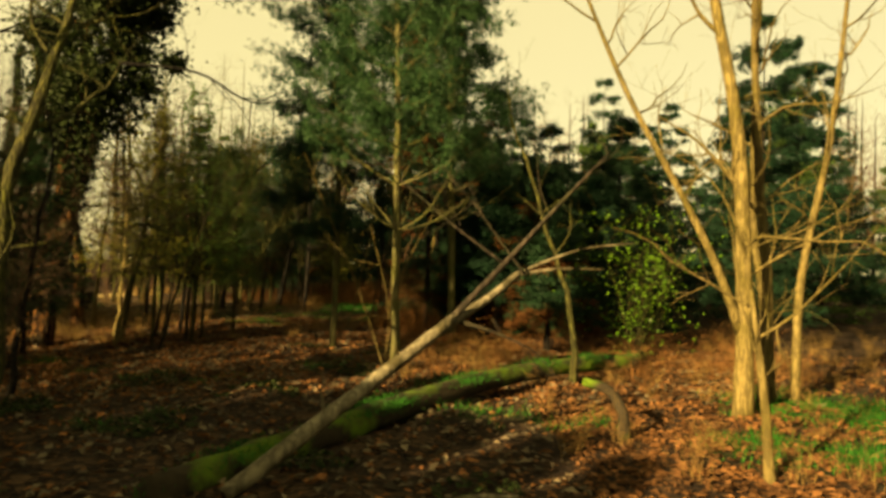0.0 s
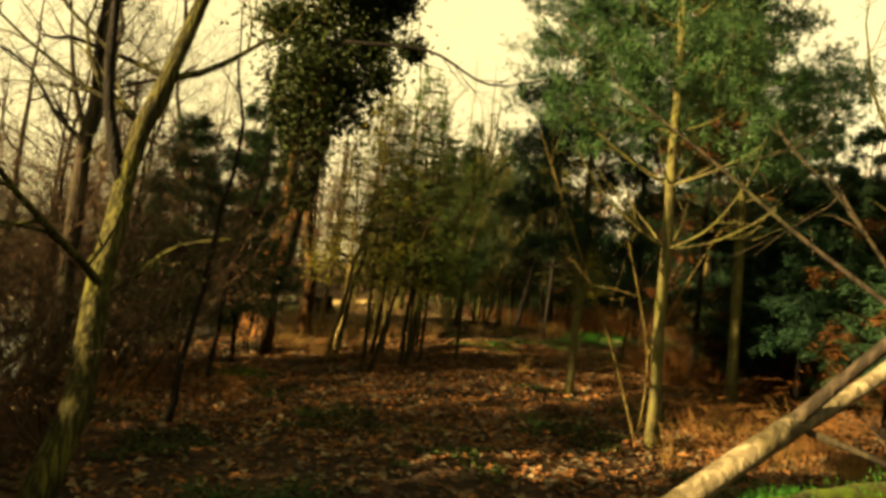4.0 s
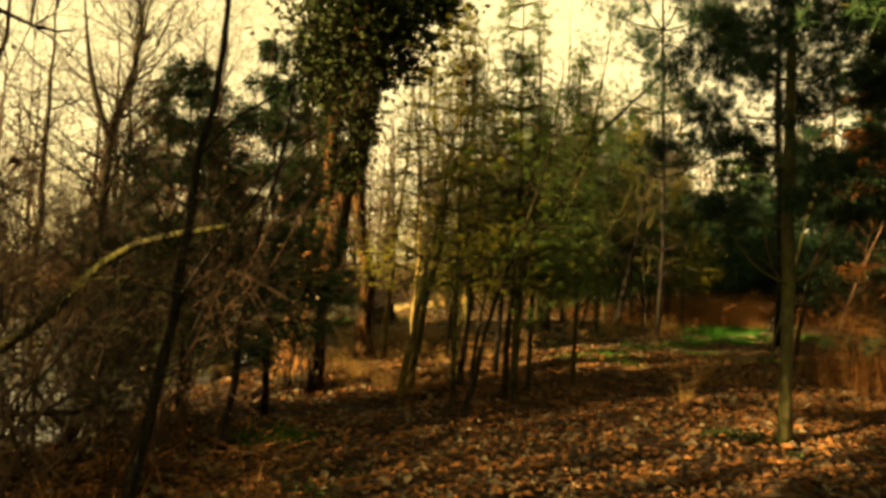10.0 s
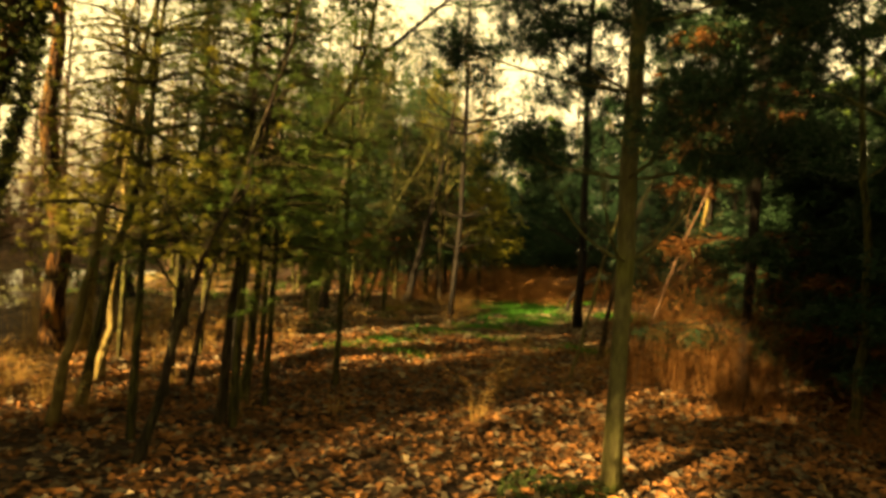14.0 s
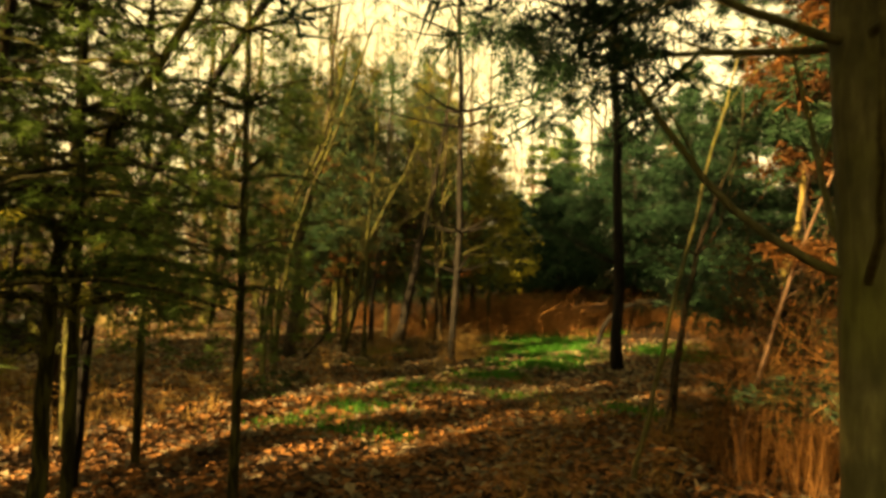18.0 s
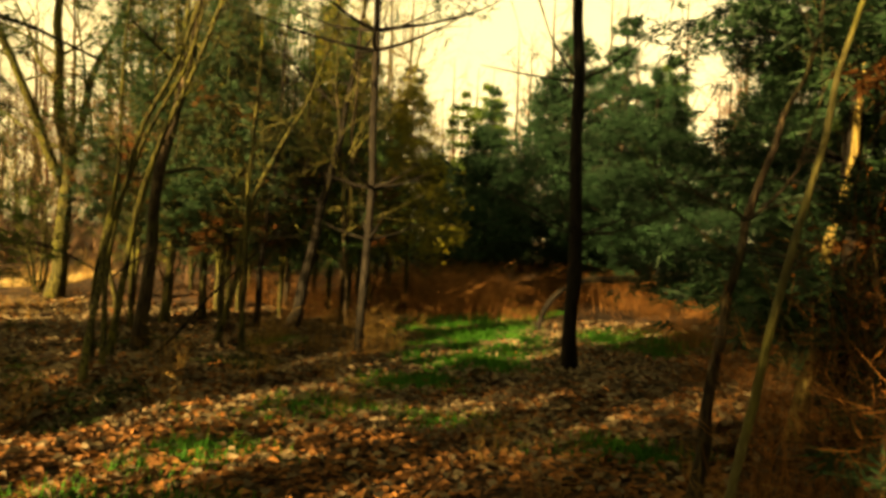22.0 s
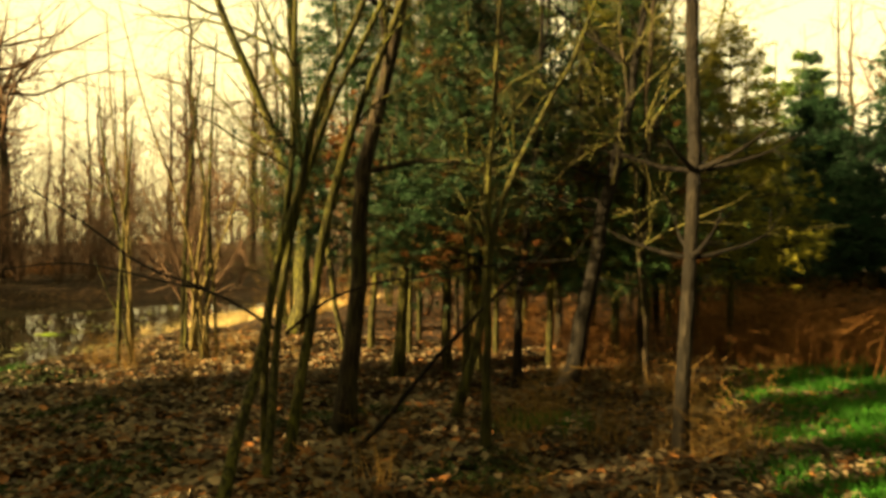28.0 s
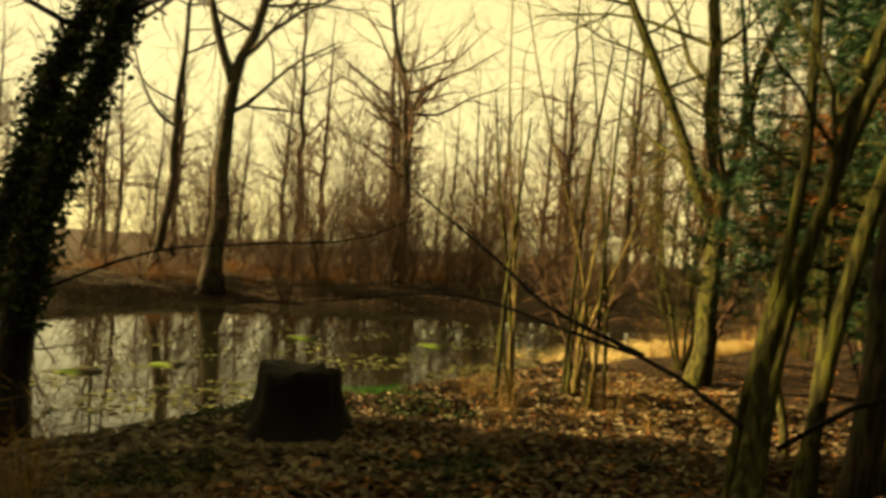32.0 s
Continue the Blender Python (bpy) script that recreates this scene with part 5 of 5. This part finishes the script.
# bare coppice along the near bank
for n, (x, y, h) in enumerate([(-13.0, 30.6, 4.6), (-12.4, 33.0, 4.8), (-10.6, 31.2, 4.4), (-9.6, 33.8, 4.6), (-13.2, 27.6, 3.4), (-11.0, 36.0, 5.0), (-13.9, 34.5, 4.6), (-12.5, 29.2, 3.6)]):
    shrub((x, y), h, 1.7, 10, "leafless coppice of thin yellow-brown stems by the pond", 230 + n, BARK_GREEN if n % 2 else TWIG_RED, name="coppiced_shrub", group="pond-side coppice", twigs=4, thick=0.024, lean=0.3)

# conifers that close the wood on the side away from the pond and behind
firs = [conifer_mass((10 + 2 * k, 24 + k), 8 + k, 2.2, "dark conifer of the wood's edge", 330 + k, (NEEDLE_DARK, NEEDLE_MID, NEEDLE_BLUE)[k], 16, 20, 10, "far_conifer", "conifers of the wood's edge", 0.4, 0.2, 0.035) for k in range(3)]
for k in range(60):
    x, y = far_rng.uniform(7, 30), far_rng.uniform(-8, 46)
    if k > 40:
        x, y = far_rng.uniform(-10, 12), far_rng.uniform(38, 52)
    elif y < 12 and x < 11:
        continue
    copy_thing(firs[k % 3], pose(x, y, gz(x, y), 0, 0, far_rng.uniform(0, 360)))

for k, (x, y) in enumerate([(-11.2, 39.8), (-13.0, 40.6), (-14.8, 42.0), (-12.4, 43.5)]):
    copy_thing(firs[k % 3], pose(x, y, gz(x, y), 0, 0, 47 * k))

# unseen evergreens added behind the start, between low sun and path, for shade
shade_screen = conifer_mass((-10.6, 0.2), 11, 1.0, "dense dark unseen fir added to shade the way", 340, NEEDLE_DARK, 30, 34, 12, "fir_tree", "firs behind the start", 0.1, 0.26, 0.07)
for k, (n, s, wide, tall) in enumerate([(-6.5, -5.4, 0.8, 0.78), (-5.4, -6.2, 0.9, 0.46), (-4.4, -5.4, 0.85, 0.47), (-3.6, -6.0, 0.85, 0.55), (-2.8, -5.6, 0.85, 0.5), (-4.9, -4.9, 0.8, 0.42), (-8.9, -5.6, 0.9, 0.72), (-9.5, -7.5, 0.7, 0.78), (-7.6, -5.4, 0.85, 0.44), (-10.3, -6.0, 0.6, 0.45), (-5.9, -7.6, 0.9, 0.5), (-7.1, -7.4, 0.9, 0.44), (-8.2, -7.6, 0.9, 0.62), (-5.3, -8.0, 0.9, 0.44), (-12.1, -7, 0.75, 0.42), (-13.4, -6.4, 0.6, 1), (-14.4, -7, 0.6, 1), (-6.3, -2.0, 0.6, 0.9), (-5.3, -3.2, 0.7, 0.3), (4.6, -3.4, 1.2, 0.9), (7.0, -2.4, 1.2, 0.9)]):
    x, y = 0.74 * n + 0.669 * s, -0.67 * n + 0.743 * s
    place = pose(x, y, gz(x, y), 0, 0, far_rng.uniform(0, 360)) @ Matrix.Diagonal((wide, wide, tall * far_rng.uniform(0.9, 1.1), 1))
    if k:
        copy_thing(shade_screen, place)
    else:
        shade_screen.matrix_world = place
# unseen tall shade pines added among them, bare of branches up to the crown
tall = conifer_mass((-12.8, 2.2), 14, 1.3, "unseen tall pine, bare trunk, dense high crown added for shade", 345, NEEDLE_DARK, 22, 34, 12, "pine_tree", "tall pines behind the start", 6.7, 0.26, 0.07, stem=0.14)
for k, (n, s, up_) in enumerate([(-11.0, -7.0, 1.0), (-10.3, -7.2, 0.90), (-17.0, -7.0, 1.12), (-18.9, -7.0, 0.60), (-19.9, -6.4, 0.64), (-21.0, -7.2, 0.68), (-22.1, -6.5, 0.66), (-23.2, -7.0, 0.62)]):
    x, y = 0.74 * n + 0.669 * s, -0.67 * n + 0.743 * s
    place = pose(x, y, gz(x, y), 0, 0, far_rng.uniform(0, 360)) @ Matrix.Diagonal((0.8, 0.8, up_, 1))
    if k:
        copy_thing(tall, place)
    else:
        tall.matrix_world = place

# ---- shrubs ----
bramble_rng = np.random.default_rng(88)
for n, (x, y) in enumerate([(-8.3, 10.8), (-7.3, 10.2), (-8.9, 12.2), (-5.7, 7.5), (-7.9, 6.6), (-9.3, 6.8), (-6.6, 6.2)]):
    shrub((x, y), bramble_rng.uniform(1.7, 3.0), 1.8, 8, "tangled leafless bramble thicket by the pond", 500 + n, BARK_BROWN if n % 2 else TWIG_RED, OLD_LEAF, 120, 0.05, "bramble", group="pond-side brambles", twigs=5, lean=0.55)
shrub((3.25, 12.1), 2.3, 0.6, 8, "evergreen bush with bright sunlit green leaves", 61, BARK_GREEN, LEAF_GREEN, 1100, 0.065, "evergreen_bush")
thin = thing("bare_shrub", (-1.0, 11.0, gz(-1.0, 11.0)), "thin forked dead sapling with bare orange-brown twigs", "shrub")
org = np.array(thin.location)
for pts, r in (([(-1.0, 11.0, -0.04), (-1.32, 10.5, 1.1), (-1.72, 9.95, 2.2), (-2.05, 9.45, 3.15)], 0.019), ([(-1.0, 11.0, -0.04), (-0.97, 11.0, 1.0), (-1.1, 10.95, 1.6), (-1.28, 10.9, 2.25)], 0.015), ([(-0.97, 11.0, 1.0), (-0.62, 11.1, 1.85), (-0.3, 11.2, 2.5)], 0.011)):
    line, u = spline(pts, 12)
    s = Soup()
    s.tube(line - org, r * (1 - 0.7 * u), 6, 0.08, thick_rng, cap=False)
    for k in (4, 6, 8, 10):
        branchy(s, line[k] - org, (line[k] - line[k - 1]) * 4 + thick_rng.normal(size=3) * 0.45, 0.5, 0.004, thick_rng, 1, 0.14, 0, 2)
    part("stem", s, BARK_PALE, thin)
bare_tree([(-2.45, 17.4, 0), (-2.28, 17.43, 0.8), (-2.1, 17.46, 1.6), (-1.65, 17.55, 3.4)], 0.021, 4.2, "grey-green leaning pole beside the rusty shrubs", 43, BARK_OLIVE, 3, 0.55, 0.9, 3, name="sapling", group="slim saplings", flare=0.2)
snag("dead_sapling", "leaning dead orange-brown sapling with dry twigs", "sapling", [(-1.66, 17.85, -0.03), (-1.45, 17.9, 0.8), (-1.2, 17.95, 1.6), (-0.85, 18.0, 2.5)], 0.022, 0.007, TWIG_RED, (4, 6, 8, 9, 11, 12, 14), 605, 0.7, 0.006, 1, (0.2, 0.1, 0.5))
for n, (x, y, h) in enumerate([(-1.5, 18.0, 1.9), (-1.15, 18.5, 1.5), (-0.9, 17.5, 1.7), (-0.5, 18.3, 1.8), (-0.7, 16.6, 1.5)]):
    shrub((x, y), h, 0.4, 4, "rust-brown dead shrub with dry clinging needles", 350 + n, BARK_RED, NEEDLE_DEAD, 150, 0.035, "dead_shrub", group="dead rusty shrubs", twigs=3, lean=0.3, thick=0.006)
shrub((-7.6, 9.9), 2.6, 1.8, 10, "tangled leafless bramble thicket by the pond", 65, BARK_BROWN, OLD_LEAF, 120, 0.05, "bramble", twigs=5, lean=0.5)
shrub((-8.4, 8.4), 2.8, 1.8, 10, "tangled leafless bramble thicket by the pond", 66, BARK_BROWN, OLD_LEAF, 120, 0.05, "bramble", twigs=5, lean=0.5)
shrub((-7.2, 7.4), 2.4, 1.6, 9, "tangled leafless bramble thicket by the pond", 67, BARK_BROWN, OLD_LEAF, 120, 0.05, "bramble", twigs=5, lean=0.5)

for n, (x, y, h) in enumerate([(-7.9, 8.1, 2.7), (-7.6, 9.9, 3.2), (-8.6, 10.2, 4.4), (-7.4, 10.8, 3.4), (-8.8, 7.6, 2.7), (-6.2, 6.9, 2.8), (-5.4, 7.3, 2.0), (-8.9, 11.4, 4.2), (-9.3, 9.6, 4.6)]):
    shrub((x, y), h, 2.0, 9, "dense tangle of dark leafless stems by the pond", 520 + n, (TWIG_RED, BARK_FAR, TWIG_RED)[n % 3], OLD_LEAF, 160, 0.05, "bramble", group="pond-side brambles", twigs=5, lean=0.6, thick=0.013)
s = Soup()
rows_ = np.array([0.16, 0.15, 0.13, 0.12, 0.115])
s.tube(np.array([[0, 0, -0.08], [0, 0, 0.1], [0.01, 0, 0.45], [0.0, 0.01, 0.85], [0.0, 0.0, 1.13]]), rows_, 12, 0.06, far_rng)
ob = part("broken_trunk", s, BARK_RED)
ob.location = (2.0, 27.84, gz(2.0, 27.84))
tagged(ob, "snapped-off orange trunk standing in the bracken", "stump")

# low scrub of the far wood
s = Soup()
scrub_rng = np.random.default_rng(66)
for k in range(430):
    a = radians(scrub_rng.uniform(8, 84))
    q = scrub_rng.uniform(17, 34)
    x, y = -8 - math.sin(a) * q, 21 + math.cos(a) * q
    if inside_pond(np.array([x]), np.array([y]))[0] > -0.7 or (x > -10.5 and y < 36) or (-27 < x < -14 and y > 34 and k % 4) or (y < 30 and k % 2):
        continue
    for _ in range(5):
        way = np.array([scrub_rng.normal() * 0.35, scrub_rng.normal() * 0.35, 1.0])
        branchy(s, np.array([x, y, gz(x, y) - 0.05]), way / np.linalg.norm(way), scrub_rng.uniform(1.5, 5.2), 0.022, scrub_rng, 2, 0.12, 0.0, 4, 4)
tagged(part("far_scrub", s, TWIG_RED), "dense leafless brown scrub along the far bank", "scrub", kind="stuff")


# ---- ground cover ----
def patch_points(rng, n, boxes):
    """Places on the ground within boxes of x0, x1, y0, y1 and weight."""
    w = np.array([b[4] for b in boxes], float)
    pick = rng.choice(len(boxes), n, p=w / w.sum())
    b = np.array([q[:4] for q in boxes])[pick]
    x, y = rng.uniform(b[:, 0], b[:, 1]), rng.uniform(b[:, 2], b[:, 3])
    keep = inside_pond(x, y) < -0.1
    x, y = x[keep], y[keep]
    return np.stack([x, y, ground_z(x, y)], 1)


cover_rng = np.random.default_rng(77)
# Few leaves near the start: its shade is put in as darker, barer soil.
at = patch_points(cover_rng, 84000, [(-10, 1, 3, 8.6, 2.2), (-10, 5, 8.6, 14, 13), (1, 5, 3, 8.6, 5), (-10, 2, 14, 22, 34), (-13.5, 1, 22, 28, 9), (-12, 8, 26, 38, 5), (1, 9, 3, 14, 6)])
thin = cover_rng.random(len(at)) > 0.85 * turf_at(at[:, 0], at[:, 1])
at = at[thin]
s = Soup()
at[:, 2] += 0.012 + cover_rng.random(len(at)) * 0.02
s.leaves(at, cover_rng.uniform(0.045, 0.11, len(at)), 0.82, 0.3, 0.6)
litter = tagged(part("leaf_litter", s, LITTER, smooth=False), "thick litter of dry brown and orange fallen leaves", "leaf litter", kind="stuff")

# Old leaves are sparse there too, darkening the ground in place of shade.
at = patch_points(cover_rng, 50000, [(-10, 1, 3, 8.6, 4), (-10, 5, 8.6, 14, 9), (-10, 2, 14, 22, 13), (-13.5, 1, 20, 28, 46), (-34, -24, 18, 38, 10)])
at = at[cover_rng.random(len(at)) > 0.85 * turf_at(at[:, 0], at[:, 1])]
s = Soup()
at[:, 2] += 0.014 + cover_rng.random(len(at)) * 0.025
s.leaves(at, cover_rng.uniform(0.05, 0.13, len(at)), 0.8, 0.3, 0.65)
tagged(part("old_leaf_litter", s, OLD_LEAF, smooth=False), "older grey-brown leaves matted on the woodland floor", "leaf litter", kind="stuff")
at = patch_points(cover_rng, 60000, [(-12.5, -5.5, 19.5, 24, 20), (-5.5, 0.5, 4, 10.5, 18), (-3, 0, 10.5, 14, 6), (-9.5, -4, 6, 12, 8), (-28, -24, 20, 32, 5)])
ax, ay = at[:, 0], at[:, 1]
clumps = np.sin(2.3 * ax + 0.8 * ay) * np.sin(1.9 * ay - 0.7 * ax + 2.0) + 0.5 * np.sin(6.1 * ax + 2 * np.sin(3 * ay)) * np.sin(5.3 * ay)
at = at[clumps > 0.55]
s = Soup()
at[:, 2] += 0.02 + cover_rng.random(len(at)) * 0.05
s.leaves(at, cover_rng.uniform(0.035, 0.075, len(at)), 0.6, 0.25, 0.75)
tagged(part("ground_ivy", s, IVY, smooth=False), "low patches of dark green ground plants among the leaves", "ground plants", kind="stuff")
s = Soup()
tx = cover_rng.uniform(-13.6, 6, 900000)
ty = cover_rng.uniform(5, 33, 900000)
keep = cover_rng.random(len(tx)) < turf_at(tx, ty) ** 1.2
tx, ty = tx[keep], ty[keep]
base = np.stack([tx, ty, ground_z(tx, ty)], 1)
tip = base + np.c_[cover_rng.normal(size=(len(tx), 2)) * 0.035, cover_rng.uniform(0.04, 0.13, len(tx))]
s.slivers(base, tip, 0.012)
tagged(part("grass", s, GRASS, smooth=False), "fresh green grass growing in patches through the leaves", "grass", kind="stuff")


tuft_rng = np.random.default_rng(9)


def cloud(n, x0, x1, y0, y1):
    return [(tuft_rng.uniform(x0, x1), tuft_rng.uniform(y0, y1)) for _ in range(n)]


def strew(name, label, category, mat, spots_, blades, height, spread, width, fall, low=0.6, high=1.3):
    """Many tufts as one growth."""
    s = Soup()
    for x, y in spots_:
        if inside_pond(np.array([x]), np.array([y]))[0] > -0.15:
            continue
        k = tuft_rng.uniform(low, high)
        a = tuft_rng.uniform(0, 6.28, blades)
        r = np.abs(tuft_rng.normal(size=blades)) * spread * k
        h = height * k * tuft_rng.uniform(0.4, 1.1, blades)
        base = np.c_[x + np.cos(a) * r, y + np.sin(a) * r, np.full(blades, gz(x, y) - 0.02)]
        a = a + tuft_rng.normal(size=blades) * 1.1
        mid = base + np.c_[np.cos(a) * h * fall * 0.4, np.sin(a) * h * fall * 0.4, h * 0.7] + tuft_rng.normal(size=(blades, 3)) * 0.06 * height
        tip = mid + np.c_[np.cos(a) * h * fall, np.sin(a) * h * fall, h * tuft_rng.uniform(-0.05, 0.35, blades)]
        s.slivers(base, mid, width)
        s.slivers(mid, tip, width * 0.8)
    tagged(part(name, s, mat, smooth=False), label, category, kind="stuff")


strew("dry_grass", "tufts of dry straw-coloured grass among the leaves", "grass", STRAW,
      cloud(40, 1.0, 5.5, 5.0, 12) + cloud(60, 4.0, 10.0, 7.0, 17) + cloud(26, -1.5, 1.2, 10.0, 13.5) + cloud(9, -7.5, -3.0, 14.5, 20.5) + cloud(60, -10.0, -6.5, 14.5, 21) + cloud(16, -6.5, -4.0, 20.5, 24.0) + cloud(30, -6.4, -3.9, 23.5, 26.5) + cloud(14, -12.5, -9.5, 23, 27.5) + cloud(12, -3.4, -1.2, 15, 20),
      34, 0.5, 0.09, 0.006, 0.4)
strew("dead_bracken", "collapsed rust-brown bracken and bramble", "bracken", BRACKEN,
      cloud(50, -0.9, 3.0, 14.5, 24) + cloud(40, -0.5, 6.0, 10.5, 15) + cloud(30, -9.0, -5.0, 26.0, 33) + cloud(12, -9.0, -5.5, 6.0, 12) + cloud(90, -34, -27, 20, 38),
      90, 0.5, 0.28, 0.010, 0.6, 0.5, 1.4)

strew("dry_stalks", "upright tangle of dry rusty stalks beside the way", "stalks", BRACKEN, cloud(16, -1.75, -0.7, 17.4, 18.9) + cloud(8, -1.0, -0.2, 16.2, 17.6), 60, 1.25, 0.16, 0.006, 0.3, 0.6, 1.3)
strew("dead_bracken", "tall bank of rust-brown dead bracken behind the glade", "bracken", BRACKEN,
      cloud(60, -5.5, 6.5, 29.5, 33) + cloud(90, -6.5, 7.5, 32.0, 37) + cloud(22, -0.6, 3.5, 24.5, 29) + cloud(40, -4.8, -1.6, 27.6, 30.5), 150, 0.62, 0.36, 0.008, 0.45, 0.3, 1.9)
strew("dry_reeds", "pale dry reeds standing in the low sun at the pond's edge", "reeds", STRAW,
      cloud(36, -14.8, -12.8, 29.5, 34.0) + cloud(26, -11.5, -9.0, 15.0, 20.0), 46, 0.75, 0.16, 0.008, 0.3)

# flattened pale reeds lying along the water's edge
s = Soup()
rx, ry = cover_rng.uniform(-15.8, -13.4, 16000), cover_rng.uniform(28.4, 36.0, 16000)
d = inside_pond(rx, ry)
keep = (d > -0.5) & (d < 1.3) & (np.sin(rx * 2.6 + ry) * np.sin(ry * 1.9) > -0.45)
root = np.stack([rx[keep], ry[keep], np.maximum(ground_z(rx[keep], ry[keep]), WATER_Z)], 1)
s.slivers(root, root + np.c_[cover_rng.normal(size=(len(root), 2)) * 0.22, cover_rng.uniform(0.04, 0.26, len(root))], 0.02)
tagged(part("flattened_reeds", s, REED, smooth=False), "bleached flattened reeds glowing in the sun at the pond's edge", "reeds", kind="stuff")

# reeds and scum on the pond
s = Soup()
px_, py_ = cover_rng.uniform(-20, -9.3, 30000), cover_rng.uniform(8, 33, 30000)
d = inside_pond(px_, py_)
keep = (d > 0.0) & (cover_rng.random(30000) < np.exp(-d / 2.6)) & (np.sin(px_ * 2.1) * np.sin(py_ * 1.3 + px_) > 0.05)
s.leaves(np.stack([px_[keep], py_[keep], np.full(keep.sum(), WATER_Z + 0.008)], 1), cover_rng.uniform(0.05, 0.13, keep.sum()), 0.97, 0.05, 0.8)
tagged(part("floating_leaves", s, SCUM, smooth=False), "scum of duckweed and fallen leaves floating on the pond", "pond scum", kind="stuff")
for n, (x, y, r) in enumerate([(-16.0, 21.1, 0.32), (-16.2, 22.3, 0.28), (-18.5, 25.5, 0.4), (-17.0, 27.6, 0.35)]):
    s = Soup()
    a = np.arange(14) * 2 * np.pi / 14
    k = 1 + 0.25 * np.sin(3 * a + n) + 0.12 * cover_rng.normal(size=14)
    s.add(np.concatenate([np.c_[np.cos(a) * r * k, np.sin(a) * r * k, a * 0 - 0.08], np.c_[np.cos(a) * r * k * 0.8, np.sin(a) * r * k * 0.8, a * 0 + 0.02], [[0, 0, 0.04]]]),
          [t for i in range(14) for t in ((i, (i + 1) % 14, 14 + (i + 1) % 14), (i, 14 + (i + 1) % 14, 14 + i), (14 + i, 14 + (i + 1) % 14, 28))])
    ob = part("sedge_mound", s, MOSSY)
    ob.location = (x, y, WATER_Z)
    tagged(ob, "low dark mossy mound rising from the water", "mound", "mounds in the pond")

# single leaves lying on top along the way
curled = []
for k in range(5):
    s = Soup()
    u = np.linspace(-0.5, 0.5, 5)
    w = 0.34 * np.cos(u * 2.9) + 0.02
    bend = 0.25 * cover_rng.uniform(0.3, 1.2)
    rows = np.concatenate([np.c_[u, w * q, bend * u * u * 4 * 0.3 + abs(q) * 0.16] for q in (-1, 0, 1)])
    s.add(rows, [t for b in (0, 5) for i in range(b, b + 4) for t in ((i, i + 1, i + 6), (i, i + 6, i + 5))])
    curled.append(s.mesh("fallen_leaf", FALLEN, True))
spots_ = cloud(90, -4.5, 0.5, 4.0, 11) + cloud(110, -6.0, -1.5, 11, 19) + cloud(100, -10.5, -4.5, 19, 24)
for x, y in spots_:
    ob = new("fallen_leaf", curled[tuft_rng.integers(5)])
    ob.parent = litter
    k = tuft_rng.uniform(0.07, 0.13)
    ob.matrix_world = pose(x, y, gz(x, y) + 0.035, tuft_rng.uniform(-25, 25), tuft_rng.uniform(-25, 25), tuft_rng.uniform(0, 360)) @ Matrix.Diagonal((k, k, k, 1))
